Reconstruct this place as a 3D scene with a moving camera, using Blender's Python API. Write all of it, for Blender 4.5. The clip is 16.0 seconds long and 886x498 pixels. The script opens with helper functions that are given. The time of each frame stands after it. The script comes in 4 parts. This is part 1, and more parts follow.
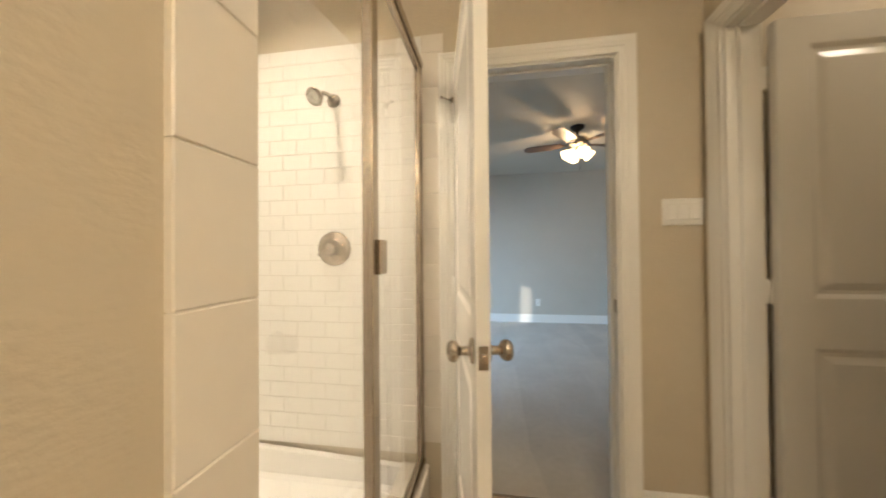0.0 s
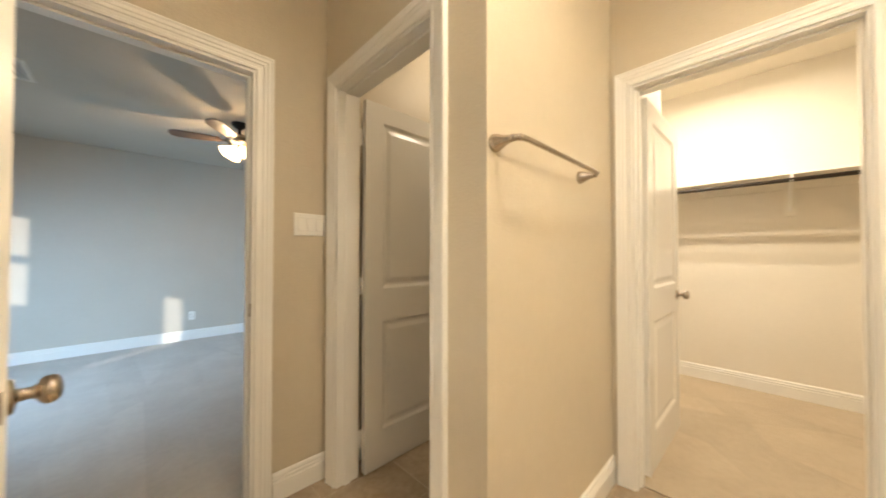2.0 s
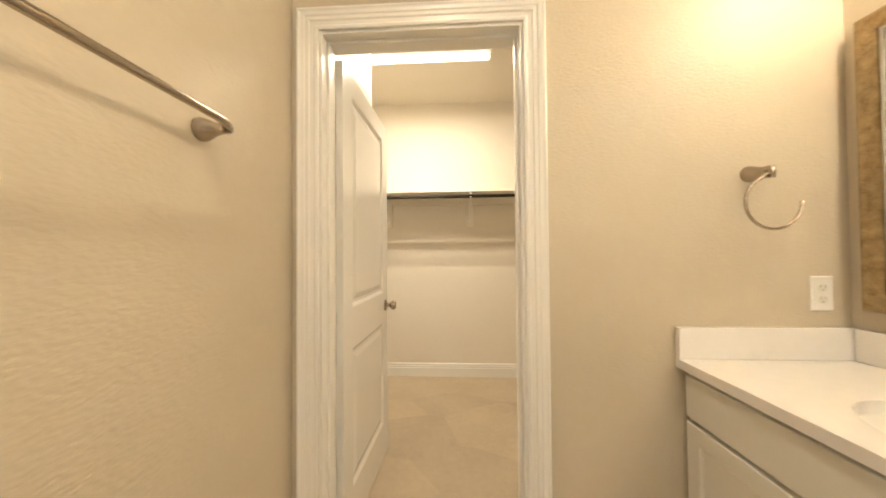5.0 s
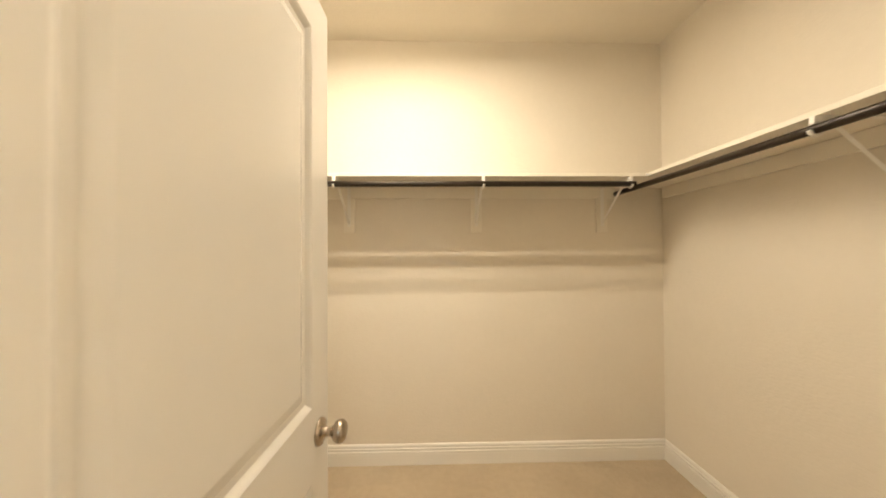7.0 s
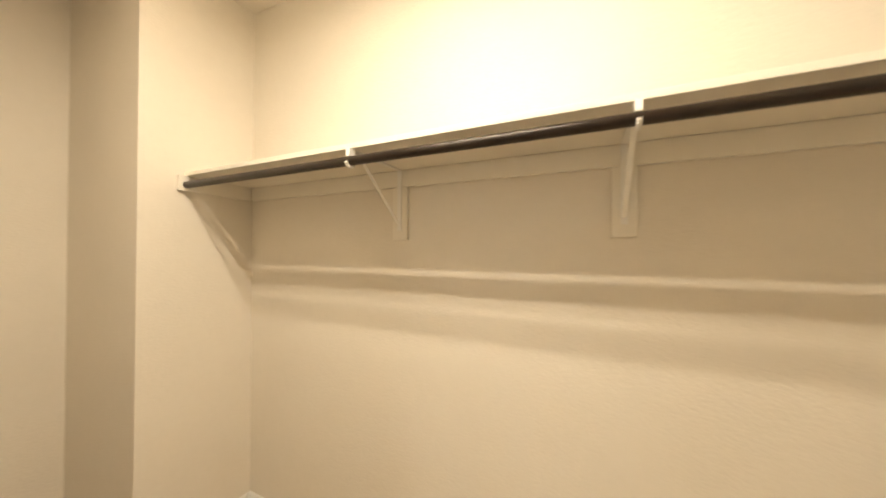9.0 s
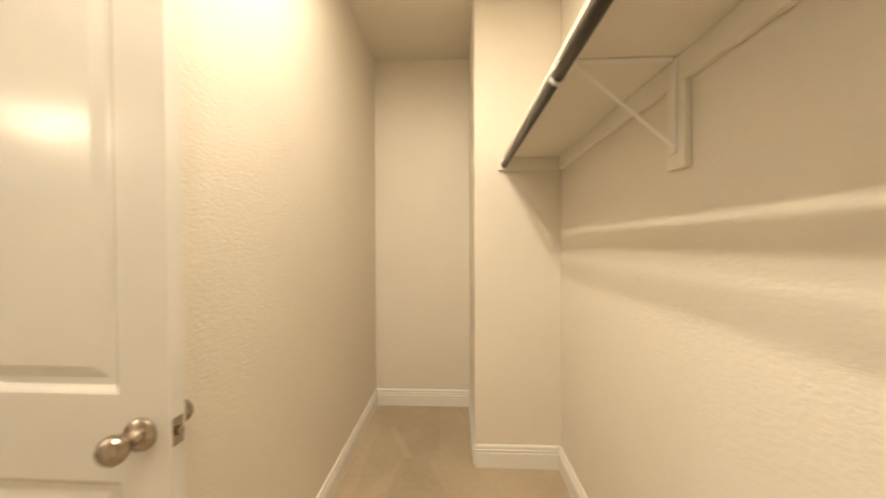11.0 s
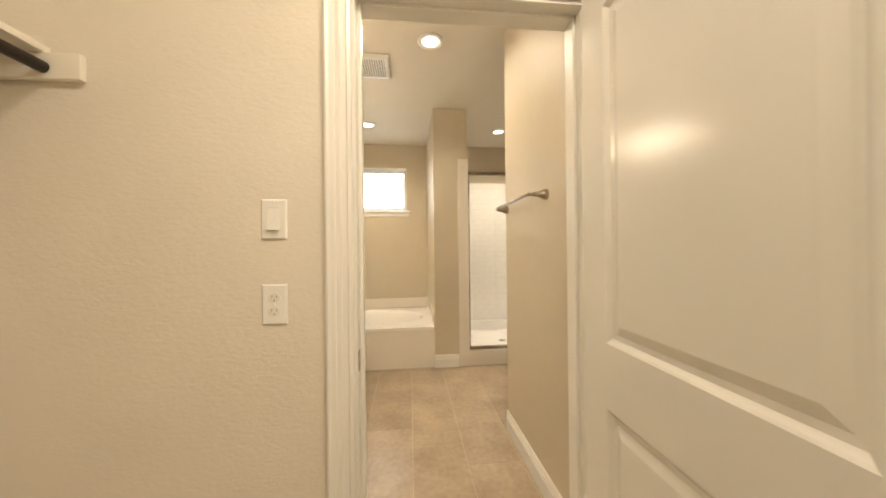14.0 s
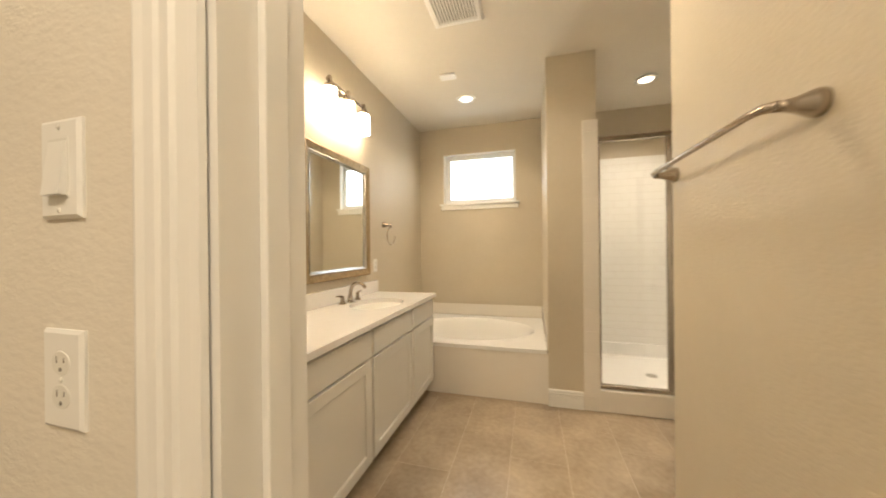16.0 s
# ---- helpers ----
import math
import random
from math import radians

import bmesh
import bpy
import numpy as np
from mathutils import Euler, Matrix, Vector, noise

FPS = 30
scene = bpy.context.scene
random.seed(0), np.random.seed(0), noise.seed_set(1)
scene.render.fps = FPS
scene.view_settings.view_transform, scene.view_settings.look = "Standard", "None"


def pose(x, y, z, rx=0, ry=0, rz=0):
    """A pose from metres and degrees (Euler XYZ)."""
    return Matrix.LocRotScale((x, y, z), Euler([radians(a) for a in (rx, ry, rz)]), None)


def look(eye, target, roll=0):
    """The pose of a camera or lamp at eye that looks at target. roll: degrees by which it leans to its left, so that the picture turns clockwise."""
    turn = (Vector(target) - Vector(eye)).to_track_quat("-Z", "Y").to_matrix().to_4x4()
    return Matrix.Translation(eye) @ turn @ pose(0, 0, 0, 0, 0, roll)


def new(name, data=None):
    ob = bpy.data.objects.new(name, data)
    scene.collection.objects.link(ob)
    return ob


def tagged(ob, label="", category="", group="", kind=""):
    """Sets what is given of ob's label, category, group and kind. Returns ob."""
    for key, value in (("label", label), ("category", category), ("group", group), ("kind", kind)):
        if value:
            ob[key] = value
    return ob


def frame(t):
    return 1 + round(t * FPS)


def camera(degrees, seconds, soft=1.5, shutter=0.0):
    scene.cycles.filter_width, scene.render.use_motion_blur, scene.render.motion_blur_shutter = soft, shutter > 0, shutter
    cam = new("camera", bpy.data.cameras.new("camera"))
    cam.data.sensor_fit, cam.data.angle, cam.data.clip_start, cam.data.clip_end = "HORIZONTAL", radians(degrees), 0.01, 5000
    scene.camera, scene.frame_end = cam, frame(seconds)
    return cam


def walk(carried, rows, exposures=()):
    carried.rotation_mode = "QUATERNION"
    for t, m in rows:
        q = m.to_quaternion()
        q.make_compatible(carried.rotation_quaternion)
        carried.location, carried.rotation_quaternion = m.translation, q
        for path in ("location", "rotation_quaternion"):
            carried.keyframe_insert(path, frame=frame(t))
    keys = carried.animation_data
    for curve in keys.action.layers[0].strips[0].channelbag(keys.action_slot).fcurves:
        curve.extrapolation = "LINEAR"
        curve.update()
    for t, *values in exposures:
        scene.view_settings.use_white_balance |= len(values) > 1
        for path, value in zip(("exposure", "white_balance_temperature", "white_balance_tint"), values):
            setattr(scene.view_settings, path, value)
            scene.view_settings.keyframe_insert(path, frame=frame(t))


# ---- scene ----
cam = camera(108.8, 16.0, 1.7, 0.4)
PATH = [
    (0, (0.28, 0.046, 1.167), (-0.025, 2.022, 1.188), -0.5),
    (0.5, (0.344, -0.038, 1.166), (0.505, 1.955, 1.178), -0.6),
    (1, (0.391, -0.062, 1.161), (1.011, 1.839, 1.178), -0.3),
    (1.5, (0.395, -0.085, 1.162), (1.448, 1.615, 1.195), -0.2),
    (2, (0.432, -0.12, 1.181), (1.829, 1.31, 1.212), -0.0),
    (2.5, (0.468, -0.161, 1.171), (2.139, 0.937, 1.215), -0.3),
    (3, (0.511, -0.209, 1.148), (2.346, 0.583, 1.201), -0.4),
    (3.5, (0.579, -0.238, 1.142), (2.504, 0.3, 1.191), -0.7),
    (4, (0.705, -0.239, 1.156), (2.678, 0.082, 1.207), -0.5),
    (4.2, (0.772, -0.235, 1.161), (2.755, 0.022, 1.215), -0.4),
    (6.3, (1.885, 0.015, 1.305), (3.884, -0.048, 1.323), -0.5),
    (6.5, (2.01, 0.021, 1.301), (4.008, -0.073, 1.328), -0.4),
    (7, (2.238, 0.014, 1.364), (4.237, -0.034, 1.385), -0.3),
    (7.5, (2.443, -0.008, 1.379), (4.443, 0.021, 1.409), -0.3),
    (8, (2.635, -0.087, 1.445), (4.627, 0.088, 1.413), -0.2),
    (8.2, (2.737, -0.099, 1.446), (4.722, 0.146, 1.428), -0.1),
    (10.3, (3.63, -0.266, 1.377), (4.347, 1.601, 1.352), 0.0),
    (10.5, (3.661, -0.281, 1.354), (4.16, 1.656, 1.323), -0.1),
    (11, (3.703, -0.302, 1.293), (3.621, 1.696, 1.263), -0.2),
    (11.5, (3.733, -0.304, 1.269), (3.048, 1.575, 1.235), -0.6),
    (12, (3.723, -0.303, 1.237), (2.575, 1.335, 1.222), -0.8),
    (12.5, (3.676, -0.3, 1.231), (2.154, 0.997, 1.228), -0.6),
    (13, (3.577, -0.271, 1.226), (1.781, 0.609, 1.224), -0.8),
    (13.5, (3.452, -0.243, 1.238), (1.514, 0.249, 1.239), -0.8),
    (14, (3.319, -0.216, 1.251), (1.33, -0.004, 1.253), -0.6),
    (14.5, (3.166, -0.152, 1.262), (1.168, -0.054, 1.264), -0.5),
    (15, (2.967, -0.118, 1.258), (0.968, -0.086, 1.26), -0.5),
    (15.5, (2.771, -0.085, 1.255), (0.779, -0.263, 1.253), -0.5),
    (16, (2.602, -0.076, 1.245), (0.675, -0.612, 1.243), -0.6),
]
walk(cam, [(t, look(eye, target, roll)) for t, eye, target, roll in PATH], [(0.0, 0.42), (1.0, 0.60), (2.0, 0.74), (3.0, 0.55), (4.0, 0.42), (6.5, 0.42), (8.2, 0.42), (10.5, 0.58), (12.0, 0.46), (14.0, 0.26), (16.0, 0.20)])

# ---- world, sun, lamps ----
SUN_WAY = Vector((0.75, 0.62, -0.20)).normalized()
world = bpy.data.worlds.new("world")
scene.world = world
world.use_nodes = True
wn = world.node_tree.nodes
sky = wn.new("ShaderNodeTexSky")
sky.sky_type, sky.sun_disc = "NISHITA", False
sky.sun_elevation = math.asin(-SUN_WAY.z)
sky.sun_rotation = math.atan2(-SUN_WAY.x, -SUN_WAY.y)
world.node_tree.links.new(sky.outputs[0], wn["Background"].inputs[0])
wn["Background"].inputs[1].default_value = 0.12


def lamp(name, kind, m, energy, colour, **more):
    data = bpy.data.lights.new(name, kind)
    data.energy, data.color = energy, colour
    for key, value in more.items():
        if key == "size":
            data.size = value
        elif key == "size_y":
            data.size_y = value
        elif key == "shape":
            data.shape = value
        elif key == "angle":
            data.angle = value
        elif key == "radius":
            data.shadow_soft_size = value
        elif key == "spread":
            data.spread = value
    ob = new(name, data)
    ob.matrix_world = m
    return ob


WARM = (1.0, 0.855, 0.665)
DAY = (0.42, 0.68, 1.0)
lamp("sun", "SUN", look((-8, -4, 4), Vector((-8, -4, 4)) + SUN_WAY), 2.6, (1.0, 0.93, 0.82), angle=radians(0.6))
H = 2.745  # ceiling of bathroom and closet
CANS = [(1.05, -0.05), (-0.53, -0.69), (-0.63, 0.93)]
CAN_WATTS = (9.0, 7.0, 10.5)
CAN_SPREAD = (150, 130, 115)
for (cx, cy), watts, wide in zip(CANS, CAN_WATTS, CAN_SPREAD):
    lamp("can_lamp", "AREA", pose(cx, cy, H - 0.02), watts, WARM, shape="DISK", size=0.13, spread=radians(wide))
CLOSET_LAMP = (3.38, 0.20)
TUBE_X, TUBE_LEN = (-0.09, 0.09), 1.17
for bx in TUBE_X:
    lamp("closet_tube", "AREA", pose(CLOSET_LAMP[0] + bx, CLOSET_LAMP[1], H - 0.088), 15.0, WARM, shape="RECTANGLE", size=0.028, size_y=TUBE_LEN - 0.05)
# Added fill in the toilet room: an unseen source without a fixture.
lamp("wc_fill", "POINT", pose(2.1, 1.05, H - 0.25), 6.0, WARM, radius=0.09)
FAN = (1.17, 3.5)
HB = 2.46  # ceiling of the bedroom
lamp("fan_lamp", "POINT", pose(*FAN, 2.13), 15.0, (1.0, 0.70, 0.40), radius=0.04)
# Added blue fill just inside the west wall, standing in for window daylight.
lamp("bedroom_day_fill", "AREA", look((-2.5, 3.3, 1.15), (0.6, 4.7, 0.0)), 58.0, DAY, shape="RECTANGLE", size=1.6, size_y=0.9, spread=radians(88))

# ---- materials ----


def mat(name, colour, rough=0.5, metal=0.0, second=None, scale=6.0, bump=0.0, bump_scale=120.0, spread=0.0,
        transmission=0.0, emit=0.0, stretch=(1, 1, 1), detail=4.0, rough_var=0.08,
        bump_stretch=(1, 1, 1), bump_depth=0.004):
    m = bpy.data.materials.new(name)
    m.use_nodes = True
    n, l = m.node_tree.nodes, m.node_tree.links
    b = n["Principled BSDF"]
    b.inputs["Base Color"].default_value = (*colour, 1)
    b.inputs["Roughness"].default_value = rough
    b.inputs["Metallic"].default_value = metal
    b.inputs["Transmission Weight"].default_value = transmission
    if emit:
        b.inputs["Emission Color"].default_value = (*colour, 1)
        b.inputs["Emission Strength"].default_value = emit
    geo = n.new("ShaderNodeNewGeometry")
    mp = n.new("ShaderNodeMapping")
    mp.inputs["Scale"].default_value = stretch
    l.new(geo.outputs["Position"], mp.inputs[0])
    if second:
        t1, t2, mixf = n.new("ShaderNodeTexNoise"), n.new("ShaderNodeTexNoise"), n.new("ShaderNodeMath")
        t1.inputs["Scale"].default_value, t1.inputs["Detail"].default_value = scale, detail
        t2.inputs["Scale"].default_value, t2.inputs["Detail"].default_value = scale * 9, 3
        l.new(mp.outputs[0], t1.inputs[0]), l.new(mp.outputs[0], t2.inputs[0])
        mixf.operation = "MULTIPLY_ADD"
        mixf.inputs[1].default_value = 0.35
        l.new(t2.outputs[0], mixf.inputs[0])
        ad = n.new("ShaderNodeMath")
        ad.operation = "MULTIPLY"
        ad.inputs[1].default_value = 0.65
        l.new(t1.outputs[0], ad.inputs[0]), l.new(ad.outputs[0], mixf.inputs[2])
        fac = mixf.outputs[0]
        if spread:
            oi = n.new("ShaderNodeObjectInfo")
            sp = n.new("ShaderNodeMath")
            sp.operation = "MULTIPLY_ADD"
            sp.inputs[1].default_value = spread
            l.new(oi.outputs["Random"], sp.inputs[0]), l.new(fac, sp.inputs[2])
            fac = sp.outputs[0]
        ramp = n.new("ShaderNodeValToRGB")
        e = ramp.color_ramp.elements
        e[0].position, e[0].color = 0.32, (*colour, 1)
        e[1].position, e[1].color = 0.68 + spread, (*second, 1)
        l.new(fac, ramp.inputs[0]), l.new(ramp.outputs[0], b.inputs["Base Color"])
        rv = n.new("ShaderNodeMath")
        rv.operation = "MULTIPLY_ADD"
        rv.inputs[1].default_value, rv.inputs[2].default_value = rough_var, max(0.0, rough - rough_var / 2)
        l.new(t1.outputs[0], rv.inputs[0]), l.new(rv.outputs[0], b.inputs["Roughness"])
    if bump:
        tb = n.new("ShaderNodeTexNoise")
        tb.inputs["Scale"].default_value, tb.inputs["Detail"].default_value = bump_scale, 4
        bp = n.new("ShaderNodeBump")
        bp.inputs["Strength"].default_value, bp.inputs["Distance"].default_value = bump, bump_depth
        mb = n.new("ShaderNodeMapping")
        mb.inputs["Scale"].default_value = bump_stretch
        l.new(geo.outputs["Position"], mb.inputs[0]), l.new(mb.outputs[0], tb.inputs[0])
        l.new(tb.outputs[0], bp.inputs["Height"]), l.new(bp.outputs[0], b.inputs["Normal"])
    return m


KNOCKDOWN = dict(bump=0.30, bump_scale=62, bump_stretch=(1, 1, 1.9), bump_depth=0.004)
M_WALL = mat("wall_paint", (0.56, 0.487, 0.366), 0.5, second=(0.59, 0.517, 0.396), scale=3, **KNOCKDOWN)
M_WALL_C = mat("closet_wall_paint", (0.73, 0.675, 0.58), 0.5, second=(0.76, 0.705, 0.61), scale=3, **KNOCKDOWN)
M_WALL_B = mat("bedroom_wall_paint", (0.50, 0.46, 0.39), 0.6, second=(0.53, 0.49, 0.42), scale=3, **KNOCKDOWN)
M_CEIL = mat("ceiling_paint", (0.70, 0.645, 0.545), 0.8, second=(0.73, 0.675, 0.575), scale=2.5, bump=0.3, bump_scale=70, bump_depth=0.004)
# Same finish as M_CEIL with a darker base colour.
M_CEIL_B = mat("bedroom_ceiling_darker", (0.55, 0.51, 0.44), 0.8, second=(0.58, 0.54, 0.47), scale=2.5, bump=0.3, bump_scale=70, bump_depth=0.004)
M_TRIM = mat("trim_paint", (0.80, 0.775, 0.72), 0.28)
M_DOOR = mat("door_paint", (0.77, 0.745, 0.69), 0.20)
M_CLEAT = mat("shelf_paint", (0.79, 0.745, 0.65), 0.4, second=(0.81, 0.765, 0.67), scale=4)
M_CAB = mat("cabinet_paint", (0.74, 0.715, 0.65), 0.34)
M_NICKEL = mat("brushed_nickel", (0.44, 0.38, 0.31), 0.24, 1.0)
M_CHROME = mat("chrome", (0.72, 0.70, 0.67), 0.12, 1.0)
M_DARK = mat("dark_metal", (0.05, 0.045, 0.04), 0.4, 0.8)
M_SLOT = mat("slot_shadow", (0.30, 0.27, 0.23), 0.6)
M_BLACK = mat("slot_black", (0.015, 0.014, 0.013), 0.6)
M_ROD = mat("bronze_rod", (0.020, 0.014, 0.010), 0.35, 0.3, second=(0.035, 0.024, 0.017), scale=20)
M_SUBWAY = mat("white_glazed_tile", (0.84, 0.82, 0.77), 0.10, second=(0.86, 0.84, 0.795), scale=4, spread=0.15, bump=0.03, bump_scale=14)
M_GROUT_W = mat("white_grout", (0.64, 0.60, 0.53), 0.8, second=(0.70, 0.66, 0.59), scale=30, bump=0.2)
M_EDGE = mat("cream_wall_tile", (0.76, 0.705, 0.62), 0.22, second=(0.79, 0.735, 0.65), scale=5, spread=0.2, bump=0.04, bump_scale=25)
M_PAN = mat("white_acrylic", (0.86, 0.84, 0.80), 0.12, second=(0.88, 0.865, 0.83), scale=3)
M_QUARTZ = mat("white_stone_counter", (0.80, 0.765, 0.72), 0.12, second=(0.83, 0.80, 0.76), scale=25)
M_GROUT_F = mat("floor_grout", (0.52, 0.43, 0.33), 0.9, second=(0.58, 0.49, 0.385), scale=25, bump=0.2)
M_FTILE = mat("travertine_look_tile", (0.235, 0.175, 0.11), 0.30, second=(0.50, 0.40, 0.285), scale=3.4, spread=0.12, detail=5, stretch=(1, 1, 1), rough_var=0.06)
M_GLASS = mat("clear_glass", (1.0, 1.0, 1.0), 0.0, transmission=1.0)
M_MIRROR = mat("mirror_silver", (0.88, 0.90, 0.88), 0.0, 1.0)
M_GILT = mat("antique_gilt", (0.22, 0.145, 0.065), 0.42, 0.65, second=(0.50, 0.38, 0.21), scale=34, bump=0.9, bump_scale=70, rough_var=0.3)
M_SILVER = mat("silver_leaf", (0.50, 0.49, 0.46), 0.25, 0.9, second=(0.66, 0.65, 0.62), scale=40)
M_PLASTIC = mat("white_plastic", (0.82, 0.80, 0.75), 0.3)
M_PLASTIC2 = mat("switch_plastic", (0.74, 0.72, 0.66), 0.32)
M_GLOW = mat("lit_lens", (1.0, 0.86, 0.64), 0.4, emit=5.0)
M_SHADE = mat("lit_opal_glass", (1.0, 0.86, 0.65), 0.3, emit=26.0)
M_BOWL = mat("lit_frosted_bowl", (1.0, 0.70, 0.38), 0.4, emit=5.0)
M_FANWOOD = mat("fan_blade_wood", (0.07, 0.045, 0.03), 0.4, second=(0.11, 0.07, 0.045), scale=9, stretch=(1, 6, 1))
M_SKYCARD = mat("glowing_sky_card", (0.84, 0.93, 1.0), 0.9, emit=4.5)
M_VINYL = mat("white_window_vinyl", (0.80, 0.80, 0.78), 0.35)


def carpet(name, a, b, turn, low, high, stretch):
    m = mat(name, a, 0.95, second=b, scale=3.0, bump=0.9, bump_scale=420, detail=6, rough_var=0.02)
    n, l = m.node_tree.nodes, m.node_tree.links
    wave, geo, ramp = n.new("ShaderNodeTexVoronoi"), n.new("ShaderNodeNewGeometry"), n.new("ShaderNodeValToRGB")
    wave.inputs["Scale"].default_value = 3.2
    wave.feature = "F1"
    mp = n.new("ShaderNodeMapping")
    mp.inputs["Scale"].default_value, mp.inputs["Rotation"].default_value = stretch, (0, 0, turn)
    l.new(geo.outputs["Position"], mp.inputs[0]), l.new(mp.outputs[0], wave.inputs[0])
    sep = n.new("ShaderNodeSeparateColor")
    l.new(wave.outputs["Color"], sep.inputs[0]), l.new(sep.outputs[0], ramp.inputs[0])
    e = ramp.color_ramp.elements
    e[0].color, e[1].color = (low, low, low, 1), (high, high, high, 1)
    mul = n.new("ShaderNodeMix")
    mul.data_type, mul.blend_type = "RGBA", "MULTIPLY"
    mul.inputs[0].default_value = 1.0
    base = n["Principled BSDF"].inputs["Base Color"]
    l.new(base.links[0].from_socket, mul.inputs[6]), l.new(ramp.outputs[0], mul.inputs[7])
    l.new(mul.outputs[2], base)
    n["Principled BSDF"].inputs["Sheen Weight"].default_value = 0.15
    return m


M_CARPET = carpet("beige_carpet", (0.42, 0.335, 0.225), (0.52, 0.425, 0.295), 0.25, 0.91, 1.08, (0.9, 0.5, 1))
M_CARPET2 = carpet("grey_beige_carpet", (0.42, 0.38, 0.33), (0.52, 0.48, 0.42), 1.45, 0.93, 1.06, (1.5, 0.16, 1))

# ---- mesh helpers ----


def box(bm, x0, y0, z0, x1, y1, z1, bevel=0.0):
    r = bmesh.ops.create_cube(bm, size=1.0)
    bmesh.ops.scale(bm, vec=(abs(x1 - x0), abs(y1 - y0), abs(z1 - z0)), verts=r["verts"])
    bmesh.ops.translate(bm, vec=((x0 + x1) / 2, (y0 + y1) / 2, (z0 + z1) / 2), verts=r["verts"])
    if bevel:
        edges = list({e for v in r["verts"] for e in v.link_edges})
        bmesh.ops.bevel(bm, geom=edges, offset=bevel, segments=2, profile=0.5, affect="EDGES")
    return bm


def rings(bm, loops, closed=True, cap0=False, cap1=False, smooth=False):
    """Loft a run of point loops of equal count."""
    vs = [[bm.verts.new(p) for p in loop] for loop in loops]
    n = len(vs[0])
    for a, b in zip(vs, vs[1:]):
        for i in range(n if closed else n - 1):
            j = (i + 1) % n
            f = bm.faces.new((a[i], a[j], b[j], b[i]))
            f.smooth = smooth
    if cap0:
        bm.faces.new(vs[0][::-1])
    if cap1:
        bm.faces.new(vs[-1])
    return bm


def lathe(bm, profile, m=None, seg=24, sx=1.0, sy=1.0):
    """profile: (radius, height) pairs along local z."""
    m = m or Matrix()
    loops = [[m @ Vector((r * sx * math.cos(2 * math.pi * i / seg), r * sy * math.sin(2 * math.pi * i / seg), h)) for i in range(seg)] for r, h in profile]
    return rings(bm, loops, cap0=profile[0][0] > 1e-4, cap1=profile[-1][0] > 1e-4, smooth=True)


def tube(bm, pts, radii, seg=12, caps=True):
    pts = [Vector(p) for p in pts]
    if not isinstance(radii, (list, tuple)):
        radii = [radii] * len(pts)
    loops, side = [], None
    for i, p in enumerate(pts):
        d = (pts[min(i + 1, len(pts) - 1)] - pts[max(i - 1, 0)]).normalized()
        if side is None:
            side = d.orthogonal().normalized()
        side = (side - d * side.dot(d)).normalized()
        up = d.cross(side)
        loops.append([p + (side * math.cos(2 * math.pi * k / seg) + up * math.sin(2 * math.pi * k / seg)) * radii[i] for k in range(seg)])
    return rings(bm, loops, cap0=caps, cap1=caps, smooth=True)


def mesh_of(name, bm, material):
    bmesh.ops.recalc_face_normals(bm, faces=bm.faces)
    me = bpy.data.meshes.new(name)
    bm.to_mesh(me)
    bm.free()
    me.materials.append(material)
    return me


def part(name, bm, material, parent, label=""):
    ob = new(name, mesh_of(name, bm, material))
    ob.parent = parent
    return tagged(ob, label)


def solid(name, bm, material, label, category, kind="", group=""):
    return tagged(new(name, mesh_of(name, bm, material)), label, category, group, kind)


def thing(name, m, label, category, group="", kind=""):
    ob = new(name)
    ob.empty_display_size = 0.1
    ob.matrix_world = m
    return tagged(ob, label, category, group, kind)


def B():
    return bmesh.new()


# ---- plan ----
YN = 1.54      # bedroom-door wall, bathroom face
XW = 1.175     # toilet-room wall, bathroom face
YT = 0.455     # towel-bar wall face
XC, XC2 = 2.24, 2.362   # closet wall faces
YS = -1.44     # vanity wall face
XO = -1.25     # window wall face
XE = 4.30      # closet far wall face
YCS = -1.49    # closet short wall face
YST = 1.528    # closet nib face
XNW, XNE, YNN = 3.06, 3.81, 2.213
COLX, COL0, COL1 = -0.03, 0.047, 0.407
BED_W, BED_E, BED_N = -2.6, 2.6, 5.45
DH = 2.04      # door opening height
D_BED = (0.105, 0.838)
D_WC = (0.69, 1.425)
D_CL = (-0.385, 0.360)


def wall(name, boxes, label, material=None):
    bm = B()
    for b in boxes:
        box(bm, *b)
    return solid(name, bm, material or M_WALL, label, "wall", "structure")


def wall_with_hole(axis, f0, f1, a0, a1, h0, h1, z0, z1, top):
    """Boxes of a wall across axis 'x' or 'y' from f0 to f1, running a0..a1 with a hole h0..h1, z0..z1."""
    spans = [(a0, h0, 0, top), (h1, a1, 0, top), (h0, h1, z1, top)]
    if z0 > 0:
        spans.append((h0, h1, 0, z0))
    return [(f0, s0, b0, f1, s1, b1) if axis == "x" else (s0, f0, b0, s1, f1, b1) for s0, s1, b0, b1 in spans]


